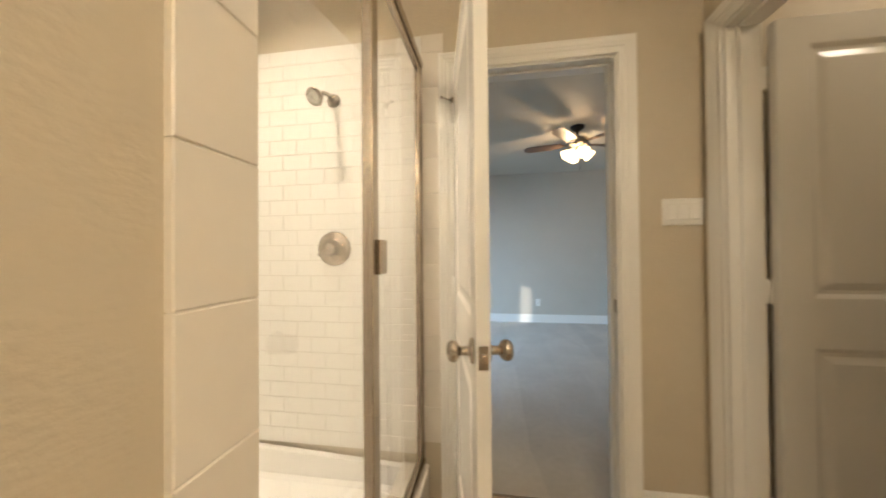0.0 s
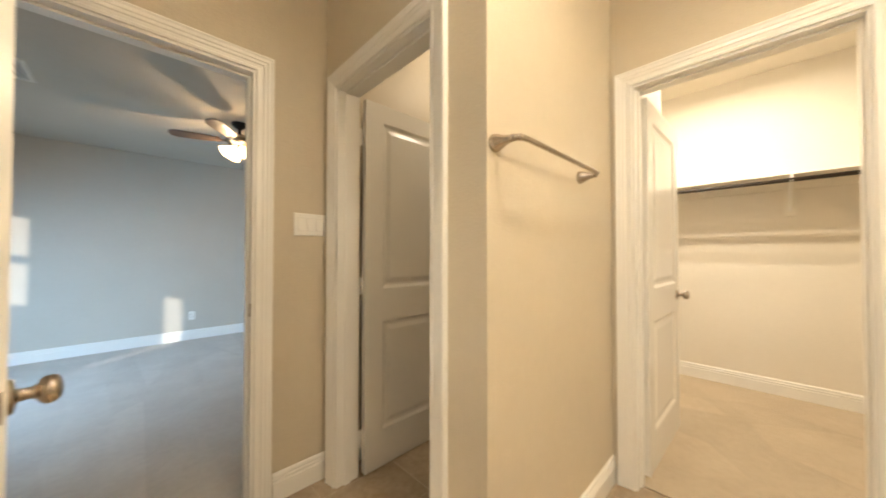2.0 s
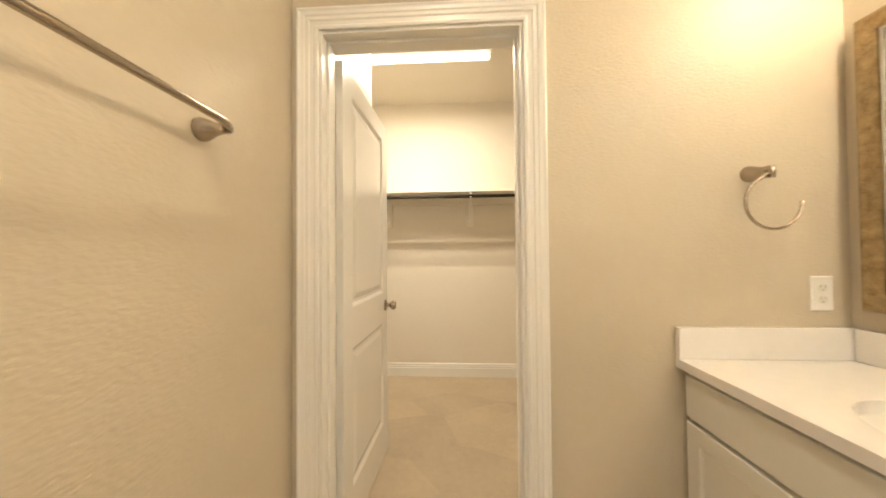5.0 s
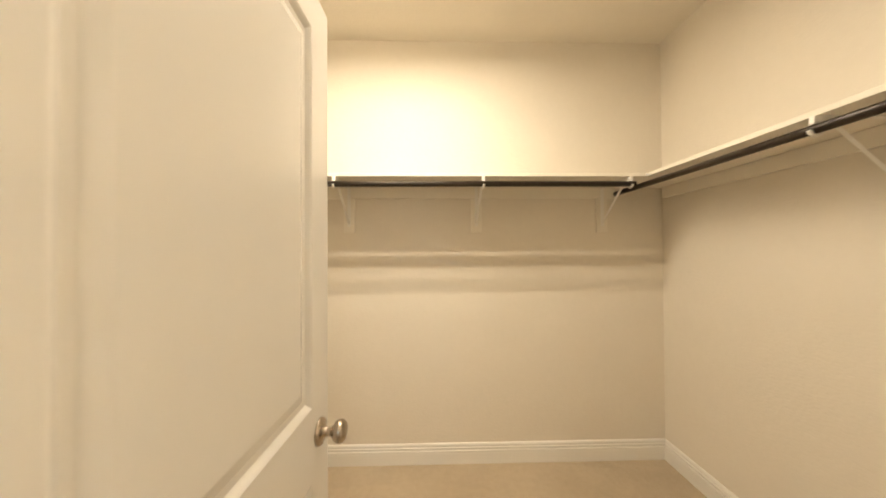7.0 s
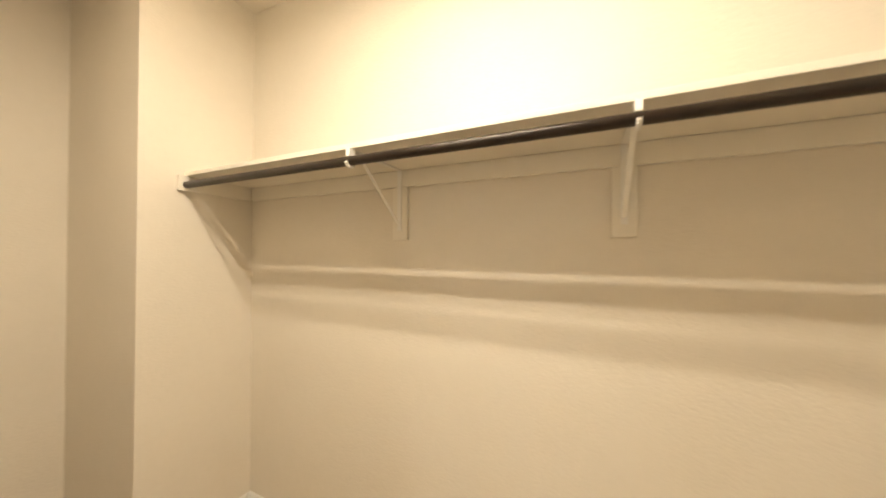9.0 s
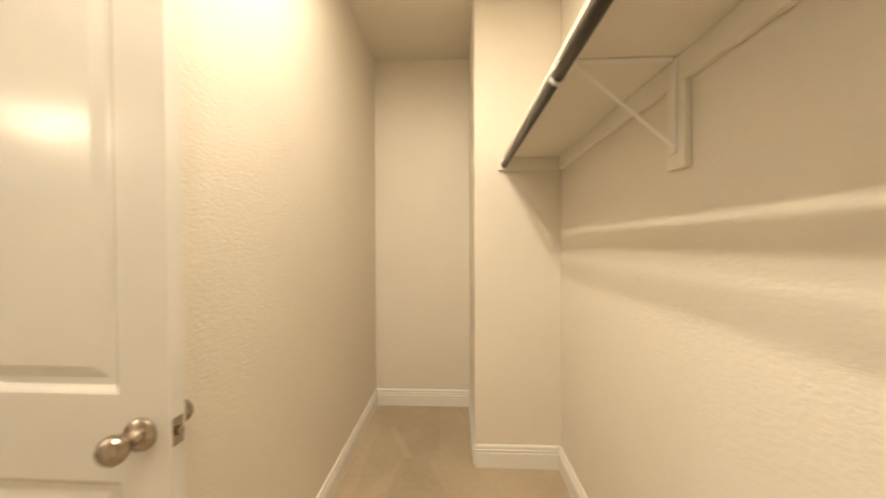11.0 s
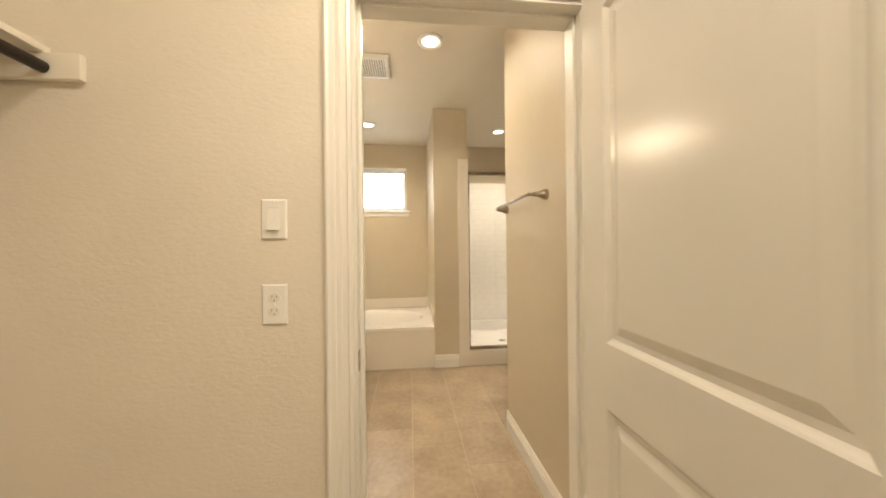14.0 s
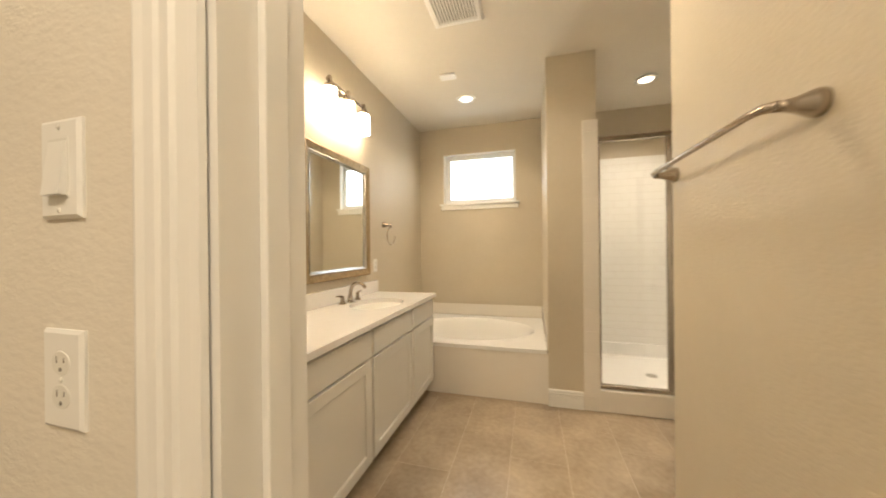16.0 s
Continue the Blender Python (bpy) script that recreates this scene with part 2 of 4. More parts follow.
wall("wall_north", wall_with_hole("y", YN, YN + 0.12, BED_W, XNW - 0.12, *D_BED, 0, DH, H), "greige textured drywall with a doorway to the bedroom")
wall("wall_toilet", wall_with_hole("x", XW, XW + 0.12, YT, YN, *D_WC, 0, DH, H), "greige textured drywall with a doorway to the toilet room")
wall("wall_towel", [(XW + 0.12, YT, 0, XC, YT + 0.12, H)], "greige textured drywall behind the towel bar")
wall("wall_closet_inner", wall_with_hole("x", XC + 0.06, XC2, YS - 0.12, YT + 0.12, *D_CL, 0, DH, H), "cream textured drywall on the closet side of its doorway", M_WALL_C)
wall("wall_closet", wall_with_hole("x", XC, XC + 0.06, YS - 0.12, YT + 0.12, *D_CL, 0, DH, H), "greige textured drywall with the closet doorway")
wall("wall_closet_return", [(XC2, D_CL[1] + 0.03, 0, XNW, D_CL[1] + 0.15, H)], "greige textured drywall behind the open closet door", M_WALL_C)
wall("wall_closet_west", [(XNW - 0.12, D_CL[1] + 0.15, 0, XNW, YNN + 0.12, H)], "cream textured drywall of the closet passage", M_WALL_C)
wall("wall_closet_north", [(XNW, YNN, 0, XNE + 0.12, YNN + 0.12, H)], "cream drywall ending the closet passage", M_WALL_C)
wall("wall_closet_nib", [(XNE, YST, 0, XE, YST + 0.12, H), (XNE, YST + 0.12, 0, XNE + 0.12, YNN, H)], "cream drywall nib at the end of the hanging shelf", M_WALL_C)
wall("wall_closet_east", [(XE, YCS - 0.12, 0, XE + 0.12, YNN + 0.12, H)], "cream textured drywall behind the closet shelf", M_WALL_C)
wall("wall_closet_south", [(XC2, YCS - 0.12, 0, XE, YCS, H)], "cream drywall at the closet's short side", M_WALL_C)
WIN = (-1.13, -0.245, 1.80, 2.415)
wall("wall_west", wall_with_hole("x", XO - 0.14, XO, YS - 0.12, YN, WIN[0], WIN[1], WIN[2], WIN[3], H), "greige drywall with a small high window")
wall("wall_south", [(XO, YS - 0.12, 0, XC, YS, H)], "greige drywall behind the vanity and tub")
wall("wall_tub_partition", [(XO, COL0, 0, COLX, COL1, H)], "greige drywall partition between tub and shower")
BW = [(2.43, 2.69, 0.70, 1.55), (3.50, 3.80, 1.2, 2.2)]  # unseen bedroom windows, sized to shape the sun patches: y0, y1, z0, z1
wall("wall_bedroom_west", [(BED_W - 0.14, YN, 0, BED_W, BW[0][0], H), (BED_W - 0.14, BW[0][1], 0, BED_W, BW[1][0], H), (BED_W - 0.14, BW[1][1], 0, BED_W, BED_N, H)]
     + [(BED_W - 0.14, y0, a, BED_W, y1, b) for y0, y1, z0, z1 in BW for a, b in ((0, z0), (z1, H))], "greige drywall with bedroom windows", M_WALL_B)
wall("wall_bedroom_north", [(BED_W - 0.14, BED_N, 0, BED_E + 0.12, BED_N + 0.12, H)], "grey-beige drywall at the far side of the bedroom", M_WALL_B)
wall("wall_bedroom_east", [(BED_E, YN + 0.12, 0, BED_E + 0.12, BED_N, H)], "grey-beige drywall of the bedroom", M_WALL_B)

bm = B()
box(bm, XO - 0.14, YS - 0.3, H, XE + 0.12, YN + 0.12, H + 0.1)
box(bm, XNW - 0.12, YN + 0.12, H, XE + 0.12, YNN + 0.12, H + 0.1)
solid("ceiling", bm, M_CEIL, "pale textured ceiling over bathroom and closet", "ceiling", "structure")
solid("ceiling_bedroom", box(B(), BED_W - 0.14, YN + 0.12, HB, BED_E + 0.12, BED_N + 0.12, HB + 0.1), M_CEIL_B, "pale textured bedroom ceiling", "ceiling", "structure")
solid("floor", box(B(), XO - 0.14, YS - 0.3, -0.12, XC + 0.06, YN + 0.06, -0.0012), M_GROUT_F, "beige stone-look tile floor in a staggered bond", "floor", "structure")
bm = B()
box(bm, XC + 0.06, YS - 0.3, -0.12, XE + 0.12, YN + 0.06, 0.004)
box(bm, XNW - 0.12, YN + 0.06, -0.12, XE + 0.12, YNN + 0.12, 0.004)
solid("floor_closet_carpet", bm, M_CARPET, "beige cut-pile carpet with vacuum marks", "carpet", "structure")
solid("floor_bedroom_carpet", box(B(), BED_W - 0.14, YN + 0.06, -0.12, BED_E + 0.12, BED_N + 0.12, 0.004), M_CARPET2, "grey-beige cut-pile bedroom carpet with vacuum stripes", "carpet", "structure")
solid("threshold_strip", box(B(), XC + 0.054, D_CL[0], -0.004, XC + 0.064, D_CL[1], 0.006, 0.002), M_NICKEL, "thin metal strip between tile and carpet", "threshold", "structure")
solid("threshold_strip", box(B(), D_BED[0], YN + 0.054, -0.004, D_BED[1], YN + 0.064, 0.006, 0.002), M_NICKEL, "thin metal strip between tile and carpet", "threshold", "structure")

# ---- baseboards ----
BASE_PROFILE = [(0.0, 0.0), (0.014, 0.0), (0.014, 0.086), (0.0125, 0.089), (0.008, 0.090), (0.008, 0.094), (0.0125, 0.096), (0.0125, 0.106), (0.011, 0.108), (0.0065, 0.109), (0.0065, 0.113), (0.010, 0.115), (0.0095, 0.123), (0.007, 0.129), (0.004, 0.133), (0.0, 0.134)]


def baseboard(x0, y0, x1, y1):
    """Runs with its back on the wall, the room on the left of the way from first to second point."""
    d = Vector((x1 - x0, y1 - y0, 0)).normalized()
    out = Vector((-d.y, d.x, 0))
    loops = [[Vector((x, y, z)) + out * u for u, z in BASE_PROFILE] for x, y in ((x0, y0), (x1, y1))]
    bm = rings(B(), loops, cap0=True, cap1=True)
    solid("baseboard", bm, M_TRIM, "white painted moulded baseboard along the wall", "baseboard", "structure", "baseboards")


CAS = 0.078
for run in [(XW, YN, D_BED[1] + CAS, YN), (XC, YT, XW - 0.0, YT), (XW, YT, XW, D_WC[0] - CAS), (XC, -0.83, XC, D_CL[0] - CAS),
            (COLX, COL1 - 0.105, COLX, COL0),
            (XE, YCS, XE, YST), (XE - 0.014, YST, XNE, YST), (XNE, YST + 0.014, XNE, YNN), (XNE, YNN, XNW, YNN), (XNW, YNN, XNW, D_CL[1] + 0.05),
            (XC2, YCS, XE - 0.014, YCS), (XC2, D_CL[0] - CAS, XC2, YCS),
            (BED_E, BED_N, BED_W, BED_N), (BED_E, YN + 0.12, BED_E, BED_N), (BED_W, BED_N, BED_W, YN + 0.12)]:
    baseboard(*run)
baseboard(XW + 0.12 + 1.2, YN, XW + 0.12, YN)

# ---- door frames and doors ----
CASING = [(0.0, 0.004), (0.002, 0.011), (0.012, 0.013), (0.016, 0.010), (0.030, 0.011), (0.034, 0.015), (0.046, 0.015), (0.050, 0.018), (0.062, 0.019), (0.070, 0.022), (0.076, 0.020), (0.078, 0.0)]


def door_frame(name, axis, f0, f1, h0, h1, label):
    """Jamb lining, stop and casings on both faces of a doorway across the axis."""
    th = thing(name, Matrix(), label, "door frame", kind="structure")
    j = 0.016

    def to(u, d, z):
        return Vector((d, u, z)) if axis == "x" else Vector((u, d, z))

    for face, sign in ((f0, -1), (f1, 1)):
        loops = []
        r = 0.006
        for corner in range(4):
            loop = []
            for u, d in CASING:
                uu, zz = ((h0 + r - u, 0.0), (h0 + r - u, DH - r + u), (h1 - r + u, DH - r + u), (h1 - r + u, 0.0))[corner]
                loop.append(to(uu, face + sign * d, zz))
            loops.append(loop)
        part("casing", rings(B(), loops, closed=False), M_TRIM, th)
    for a, b, z0, z1 in ((h0, h0 + j, 0, DH), (h1 - j, h1, 0, DH), (h0 + j, h1 - j, DH - j, DH)):
        p, q = to(a, f0 - 0.001, z0), to(b, f1 + 0.001, z1)
        part("jamb", box(B(), *p, *q), M_TRIM, th)
    return th


def door_stop(th, axis, d0, d1, h0, h1):
    j, s = 0.016, 0.011
    for a, b, z0, z1 in ((h0 + j, h0 + j + s, 0, DH - j), (h1 - j - s, h1 - j, 0, DH - j), (h0 + j + s, h1 - j - s, DH - j - s, DH - j)):
        p, q = ((d0, a, z0), (d1, b, z1)) if axis == "x" else ((a, d0, z0), (b, d1, z1))
        part("stop", box(B(), *p, *q, 0.002), M_TRIM, th)


def leaf_mesh(w, h, t=0.035):
    """A two-panel moulded leaf: x 0..w from the hinge, z 0..h, thickness along y about 0."""
    bm = B()
    s = 0.108
    panels = [(s, 0.20, w - s, 0.80), (s, 0.98, w - s, h - 0.10)]
    xs, zs = [0, s, w - s, w], [0, 0.20, 0.80, 0.98, h - 0.10, h]
    for side in (-1, 1):
        y = side * t / 2
        grid = {(i, k): bm.verts.new((x, y, z)) for i, x in enumerate(xs) for k, z in enumerate(zs)}
        for i in range(3):
            for k in range(5):
                if i == 1 and k in (1, 3):
                    x0, z0, x1, z1 = panels[0 if k == 1 else 1]
                    last = [grid[i, k], grid[i + 1, k], grid[i + 1, k + 1], grid[i, k + 1]]
                    for inset, depth in ((0.006, 0.003), (0.016, 0.010), (0.030, 0.011), (0.052, 0.004), (0.056, 0.003)):
                        yy = y - side * depth
                        cur = [bm.verts.new(p) for p in ((x0 + inset, yy, z0 + inset), (x1 - inset, yy, z0 + inset), (x1 - inset, yy, z1 - inset), (x0 + inset, yy, z1 - inset))]
                        for a in range(4):
                            b = (a + 1) % 4
                            bm.faces.new((last[a], last[b], cur[b], cur[a]))
                        last = cur
                    bm.faces.new(last)
                else:
                    bm.faces.new((grid[i, k], grid[i + 1, k], grid[i + 1, k + 1], grid[i, k + 1]))
    e = t / 2
    for quad in (((0, -e, 0), (0, e, 0), (0, e, h), (0, -e, h)), ((w, -e, 0), (w, e, 0), (w, e, h), (w, -e, h)), ((0, -e, 0), (w, -e, 0), (w, e, 0), (0, e, 0)), ((0, -e, h), (w, -e, h), (w, e, h), (0, e, h))):
        bm.faces.new([bm.verts.new(p) for p in quad])
    bmesh.ops.remove_doubles(bm, verts=bm.verts, dist=0.0001)
    return bm


KNOB = [(0.034, 0.0), (0.034, 0.004), (0.031, 0.009), (0.016, 0.011), (0.0125, 0.014), (0.0115, 0.030), (0.015, 0.036), (0.024, 0.041), (0.0285, 0.050), (0.0275, 0.060), (0.021, 0.067), (0.009, 0.070), (0.0, 0.0705)]


def door(name, hinge, angle, w, label, flip=1, knob_z=0.90, stop_pin=False):
    """A hung leaf; angle is the way from hinge to latch; flip says on which local side (y) the knuckles lie."""
    th = thing(name, pose(*hinge, 0.008, 0, 0, angle), label, "door", kind="structure")
    h = DH - 0.03
    part("leaf", leaf_mesh(w, h), M_DOOR, th)
    for side in (-1, 1):
        m = pose(w - 0.062, side * 0.0175, knob_z, -90 * side, 0, 0)
        part("knob", lathe(B(), KNOB, m, 28), M_NICKEL, th, "brushed nickel round door knob")
    part("latch_plate", box(B(), w - 0.0005, -0.0125, knob_z - 0.029, w + 0.0015, 0.0125, knob_z + 0.029, 0.0007), M_NICKEL, th)
    part("latch_bolt", box(B(), w, -0.006, knob_z - 0.009, w + 0.011, 0.006, knob_z + 0.009, 0.003), M_NICKEL, th)
    for z in (0.18, 1.0, h - 0.20):
        bm = tube(B(), [(-0.004, flip * 0.021, z - 0.045), (-0.004, flip * 0.021, z + 0.045)], 0.0065, 10)
        box(bm, -0.027, flip * 0.0165 - 0.002, z - 0.045, -0.0005, flip * 0.0165 + 0.002, z + 0.045)
        part("hinge", bm, M_TRIM, th, "white painted butt hinge")
    if stop_pin:
        bm = tube(B(), [(-0.004, flip * 0.021, h - 0.145), (0.035, flip * 0.075, h - 0.145)], 0.0035, 8)
        lathe(bm, [(0.0, 0.0), (0.008, 0.002), (0.008, 0.008), (0.0, 0.010)], pose(0.035, flip * 0.075, h - 0.15), 10)
        tube(bm, [(-0.004, flip * 0.021, h - 0.155), (-0.004, flip * 0.021, h - 0.13)], 0.011, 10)
        part("hinge_stop", bm, M_NICKEL, th)
    return th


f = door_frame("door_frame_1", "y", YN, YN + 0.12, *D_BED, "white moulded casing and jamb of the bedroom doorway")
door_stop(f, "y", YN + 0.045, YN + 0.08, *D_BED)
part("strike_plate", box(B(), D_BED[1] - 0.018, YN + 0.008, 0.89, D_BED[1] - 0.0155, YN + 0.034, 0.95, 0.0008), M_NICKEL, f)
f = door_frame("door_frame_2", "x", XW, XW + 0.12, *D_WC, "white moulded casing and jamb of the toilet-room doorway")
door_stop(f, "x", XW + 0.04, XW + 0.075, *D_WC)
f = door_frame("door_frame_3", "x", XC, XC2, *D_CL, "white moulded casing and jamb of the closet doorway")
door_stop(f, "x", XC + 0.04, XC + 0.075, *D_CL)
part("strike_plate", box(B(), XC2 - 0.036, D_CL[0] + 0.0155, 0.89, XC2 - 0.006, D_CL[0] + 0.018, 0.95, 0.0008), M_NICKEL, f)
door("door_1", (D_BED[0] + 0.022, YN - 0.026), -79.3, 0.70, "open white two-panel bedroom door with nickel knobs", -1, stop_pin=True)
door("door_2", (XW + 0.148, D_WC[1] - 0.022), 0.0, 0.70, "open white two-panel toilet-room door with nickel knobs", 1)
door("door_3", (XC2 + 0.026, D_CL[1] - 0.020), -0.8, 0.735, "open white two-panel closet door with nickel knobs", 1)

# ---- window ----
wy0, wy1, wz0, wz1 = WIN
w = thing("window_1", Matrix(), "small high white vinyl window with bright glass", "window", kind="structure")
for a, b, c, d in ((wy0, wy1, wz0, wz0 + 0.06), (wy0, wy1, wz1 - 0.06, wz1), (wy0, wy0 + 0.045, wz0 + 0.06, wz1 - 0.06), (wy1 - 0.045, wy1, wz0 + 0.06, wz1 - 0.06)):
    part("window_frame", box(B(), XO - 0.12, a, c, XO - 0.075, b, d, 0.004), M_VINYL, w)
part("sash", box(B(), XO - 0.105, wy0 + 0.046, wz0 + 0.046, XO - 0.085, wy0 + 0.075, wz1 - 0.046, 0.003), M_VINYL, w)
pane = part("pane", box(B(), XO - 0.099, wy0 + 0.04, wz0 + 0.04, XO - 0.094, wy1 - 0.04, wz1 - 0.04), M_GLASS, w)
pane.visible_shadow = False
for a, b, c, d in ((wy0 - 0.001, wy0 + 0.008, wz0, wz1), (wy1 - 0.008, wy1 + 0.001, wz0, wz1), (wy0 + 0.008, wy1 - 0.008, wz1 - 0.008, wz1 + 0.001)):
    part("reveal", box(B(), XO - 0.074, a, c, XO + 0.002, b, d), M_TRIM, w)
part("window_sill", box(B(), XO - 0.074, wy0 - 0.045, wz0 - 0.02, XO + 0.03, wy1 + 0.045, wz0 + 0.004, 0.004), M_TRIM, w)
part("apron", box(B(), XO, wy0 - 0.03, wz0 - 0.075, XO + 0.014, wy1 + 0.03, wz0 - 0.021, 0.004), M_TRIM, w)
# Emissive card in place of sky; it also keeps the sun lamp off window_1.
solid("backdrop", box(B(), -2.22, -3.2, 0.3, -2.2, 1.3, 4.2), M_SKYCARD, "glowing white card as sky outside the window, also blocking the sun", "sky", "structure")
# Unseen bedroom windows: frames round the openings that cut the sun patches.
for i, (y0, y1, z0, z1) in enumerate(BW):
    w = thing("window_%d" % (i + 2), Matrix(), "unseen narrow bedroom window, sized to shape a sun patch", "window", kind="structure")
    for a, b, c, d in ((y0, y1, z0, z0 + 0.03), (y0, y1, z1 - 0.03, z1), (y0, y0 + 0.03, z0 + 0.03, z1 - 0.03), (y1 - 0.03, y1, z0 + 0.03, z1 - 0.03)):
        part("window_frame", box(B(), BED_W - 0.1, a, c, BED_W - 0.06, b, d, 0.003), M_VINYL, w)
    if i:
        zm = (z0 + z1) / 2 + 0.02
        part("meeting_rail", box(B(), BED_W - 0.098, y0 + 0.03, zm - 0.04, BED_W - 0.062, y1 - 0.03, zm + 0.04, 0.003), M_VINYL, w)

# ---- ceiling fixtures ----


def can_light(cx, cy):
    th = thing("recessed_light", pose(cx, cy, H), "lit recessed ceiling downlight with a white trim ring", "downlight", "recessed lights")
    part("trim_ring", lathe(B(), [(0.060, -0.003), (0.066, -0.010), (0.088, -0.008), (0.093, -0.001), (0.06, 0.0)], seg=40), M_PLASTIC, th)
    part("lens", lathe(B(), [(0.0, -0.0045), (0.062, -0.0045), (0.062, -0.001)], seg=32), M_GLOW, th, "glowing warm lens")


for c in CANS:
    can_light(*c)

th = thing("exhaust_vent", pose(0.70, -0.52, H), "square white louvred exhaust fan grille on the ceiling", "vent")
bm = B()
loops = []
for s, z in ((0.165, 0.0), (0.165, -0.006), (0.150, -0.020), (0.125, -0.022), (0.122, -0.010)):
    loops.append([(s, s, z), (-s, s, z), (-s, -s, z), (s, -s, z)])
part("frame", rings(bm, loops), M_PLASTIC, th)
part("backing", box(B(), -0.122, -0.122, -0.006, 0.122, 0.122, -0.002), M_SLOT, th)
for i in range(13):
    y = -0.112 + i * 0.0187
    part("slat", box(B(), -0.121, y - 0.005, -0.018, 0.121, y + 0.005, -0.010), M_PLASTIC, th)

th = thing("ceiling_plate", pose(-0.07, -0.76, H), "small white rectangular plate on the ceiling", "sensor")
part("body", box(B(), -0.045, -0.07, -0.016, 0.045, 0.07, 0.0, 0.005), M_PLASTIC, th)

th = thing("closet_ceiling_light", pose(*CLOSET_LAMP, H), "white strip ceiling light with two lit tubes", "ceiling light")
hl = TUBE_LEN / 2 + 0.02
part("housing", rings(B(), [[(a, b, z), (-a, b, z), (-a, -b, z), (a, -b, z)] for a, b, z in ((0.14, hl, 0.0), (0.14, hl, -0.038), (0.132, hl - 0.005, -0.044))], cap1=True), M_PLASTIC, th)
for bx in TUBE_X:
    part("tube", tube(B(), [(bx, -TUBE_LEN / 2, -0.066), (bx, TUBE_LEN / 2, -0.066)], 0.0155, 14), M_GLOW, th, "lit fluorescent tube")
    for e in (-1, 1):
        part("lampholder", box(B(), bx - 0.014, e * (TUBE_LEN / 2 + 0.002) - 0.008, -0.083, bx + 0.014, e * (TUBE_LEN / 2 + 0.002) + 0.008, -0.0435, 0.003), M_PLASTIC, th)

# ---- shower ----
SX = -0.06  # glass plane
pan = thing("shower_pan", Matrix(), "white moulded shower base with a raised curb", "shower base")
bm = B()
x0, x1, y0, y1 = XO + 0.012, -0.16, COL1 + 0.012, YN - 0.012
loops = []
for ins, z in ((0.0, 0.0), (0.0, 0.205), (0.004, 0.212), (0.030, 0.212), (0.036, 0.205), (0.050, 0.085), (0.075, 0.070)):
    loops.append([(x0 + ins, y0 + ins, z), (x1 + min(ins, 0.03), y0 + ins, min(z, 0.16)), (x1 + min(ins, 0.03), y1 - ins, min(z, 0.16)), (x0 + ins, y1 - ins, z)])
cxm, cym = (x0 + x1) / 2, (y0 + y1) / 2
loops.append([(cxm + 0.05 * a, cym + 0.05 * b, 0.060) for a, b in ((-1, -1), (1, -1), (1, 1), (-1, 1))])
part("basin", rings(bm, loops, cap1=True), M_PAN, pan)
part("drain", lathe(B(), [(0.045, 0.060), (0.045, 0.065), (0.036, 0.066), (0.0, 0.064)], pose(cxm, cym, 0), 24), M_CHROME, pan, "round chrome drain grate")
part("curb", box(B(), -0.16, COL1 + 0.004, 0.0, -0.022, YN - 0.004, 0.165, 0.008), M_EDGE, pan, "cream tiled curb")

enc = thing("shower_enclosure", Matrix(), "framed clear glass shower door and side panel in brushed nickel", "shower door")
ZB, ZT, YM = 0.17, 2.08, 0.90
for nm, b in (("sill_rail", (SX - 0.022, COL1 + 0.005, ZB, SX + 0.022, YN - 0.018, ZB + 0.028)), ("header_rail", (SX - 0.022, COL1 + 0.005, ZT - 0.035, SX + 0.022, YN - 0.018, ZT)),
              ("wall_jamb", (SX - 0.018, COL1 + 0.002, ZB + 0.028, SX + 0.018, COL1 + 0.026, ZT - 0.035)), ("wall_jamb", (SX - 0.018, YN - 0.045, ZB + 0.028, SX + 0.018, YN - 0.018, ZT - 0.035)),
              ("centre_post", (SX - 0.018, YM - 0.024, ZB + 0.028, SX + 0.018, YM + 0.004, ZT - 0.035)),
              ("door_stile", (SX - 0.012, YM + 0.008, ZB + 0.034, SX + 0.014, YM + 0.034, ZT - 0.04)), ("door_stile", (SX - 0.012, YN - 0.074, ZB + 0.034, SX + 0.014, YN - 0.05, ZT - 0.04)),
              ("door_rail", (SX - 0.012, YM + 0.034, ZB + 0.034, SX + 0.014, YN - 0.074, ZB + 0.058)), ("door_rail", (SX - 0.012, YM + 0.034, ZT - 0.064, SX + 0.014, YN - 0.074, ZT - 0.04))):
    part(nm, box(B(), *b, 0.003), M_NICKEL, enc)
for y0, y1, z0, z1 in ((COL1 + 0.02, YM - 0.018, ZB + 0.022, ZT - 0.03), (YM + 0.03, YN - 0.07, ZB + 0.052, ZT - 0.058)):
    g = part("pane", box(B(), SX - 0.003, y0, z0, SX + 0.003, y1, z1), M_GLASS, enc, "clear glass pane")
    g.visible_shadow = False
part("pull_handle", box(B(), SX + 0.0145, YM + 0.004, 1.105, SX + 0.030, YM + 0.062, 1.205, 0.004), M_NICKEL, enc)

th = thing("wall_shower", pose(-0.50, YN - 0.012, 1.93), "brushed nickel shower head on a bent arm", "shower head")
part("flange", lathe(B(), [(0.034, 0.0), (0.033, 0.006), (0.022, 0.014), (0.010, 0.017)], pose(0, 0, 0, 90), 24), M_NICKEL, th)
part("arm", tube(B(), [(0, -0.005, 0), (0, -0.06, 0.004), (0, -0.10, -0.008), (0, -0.135, -0.035)], 0.0105, 12), M_NICKEL, th)
TILT = pose(0, -0.125, -0.026, 128, 0, -10)
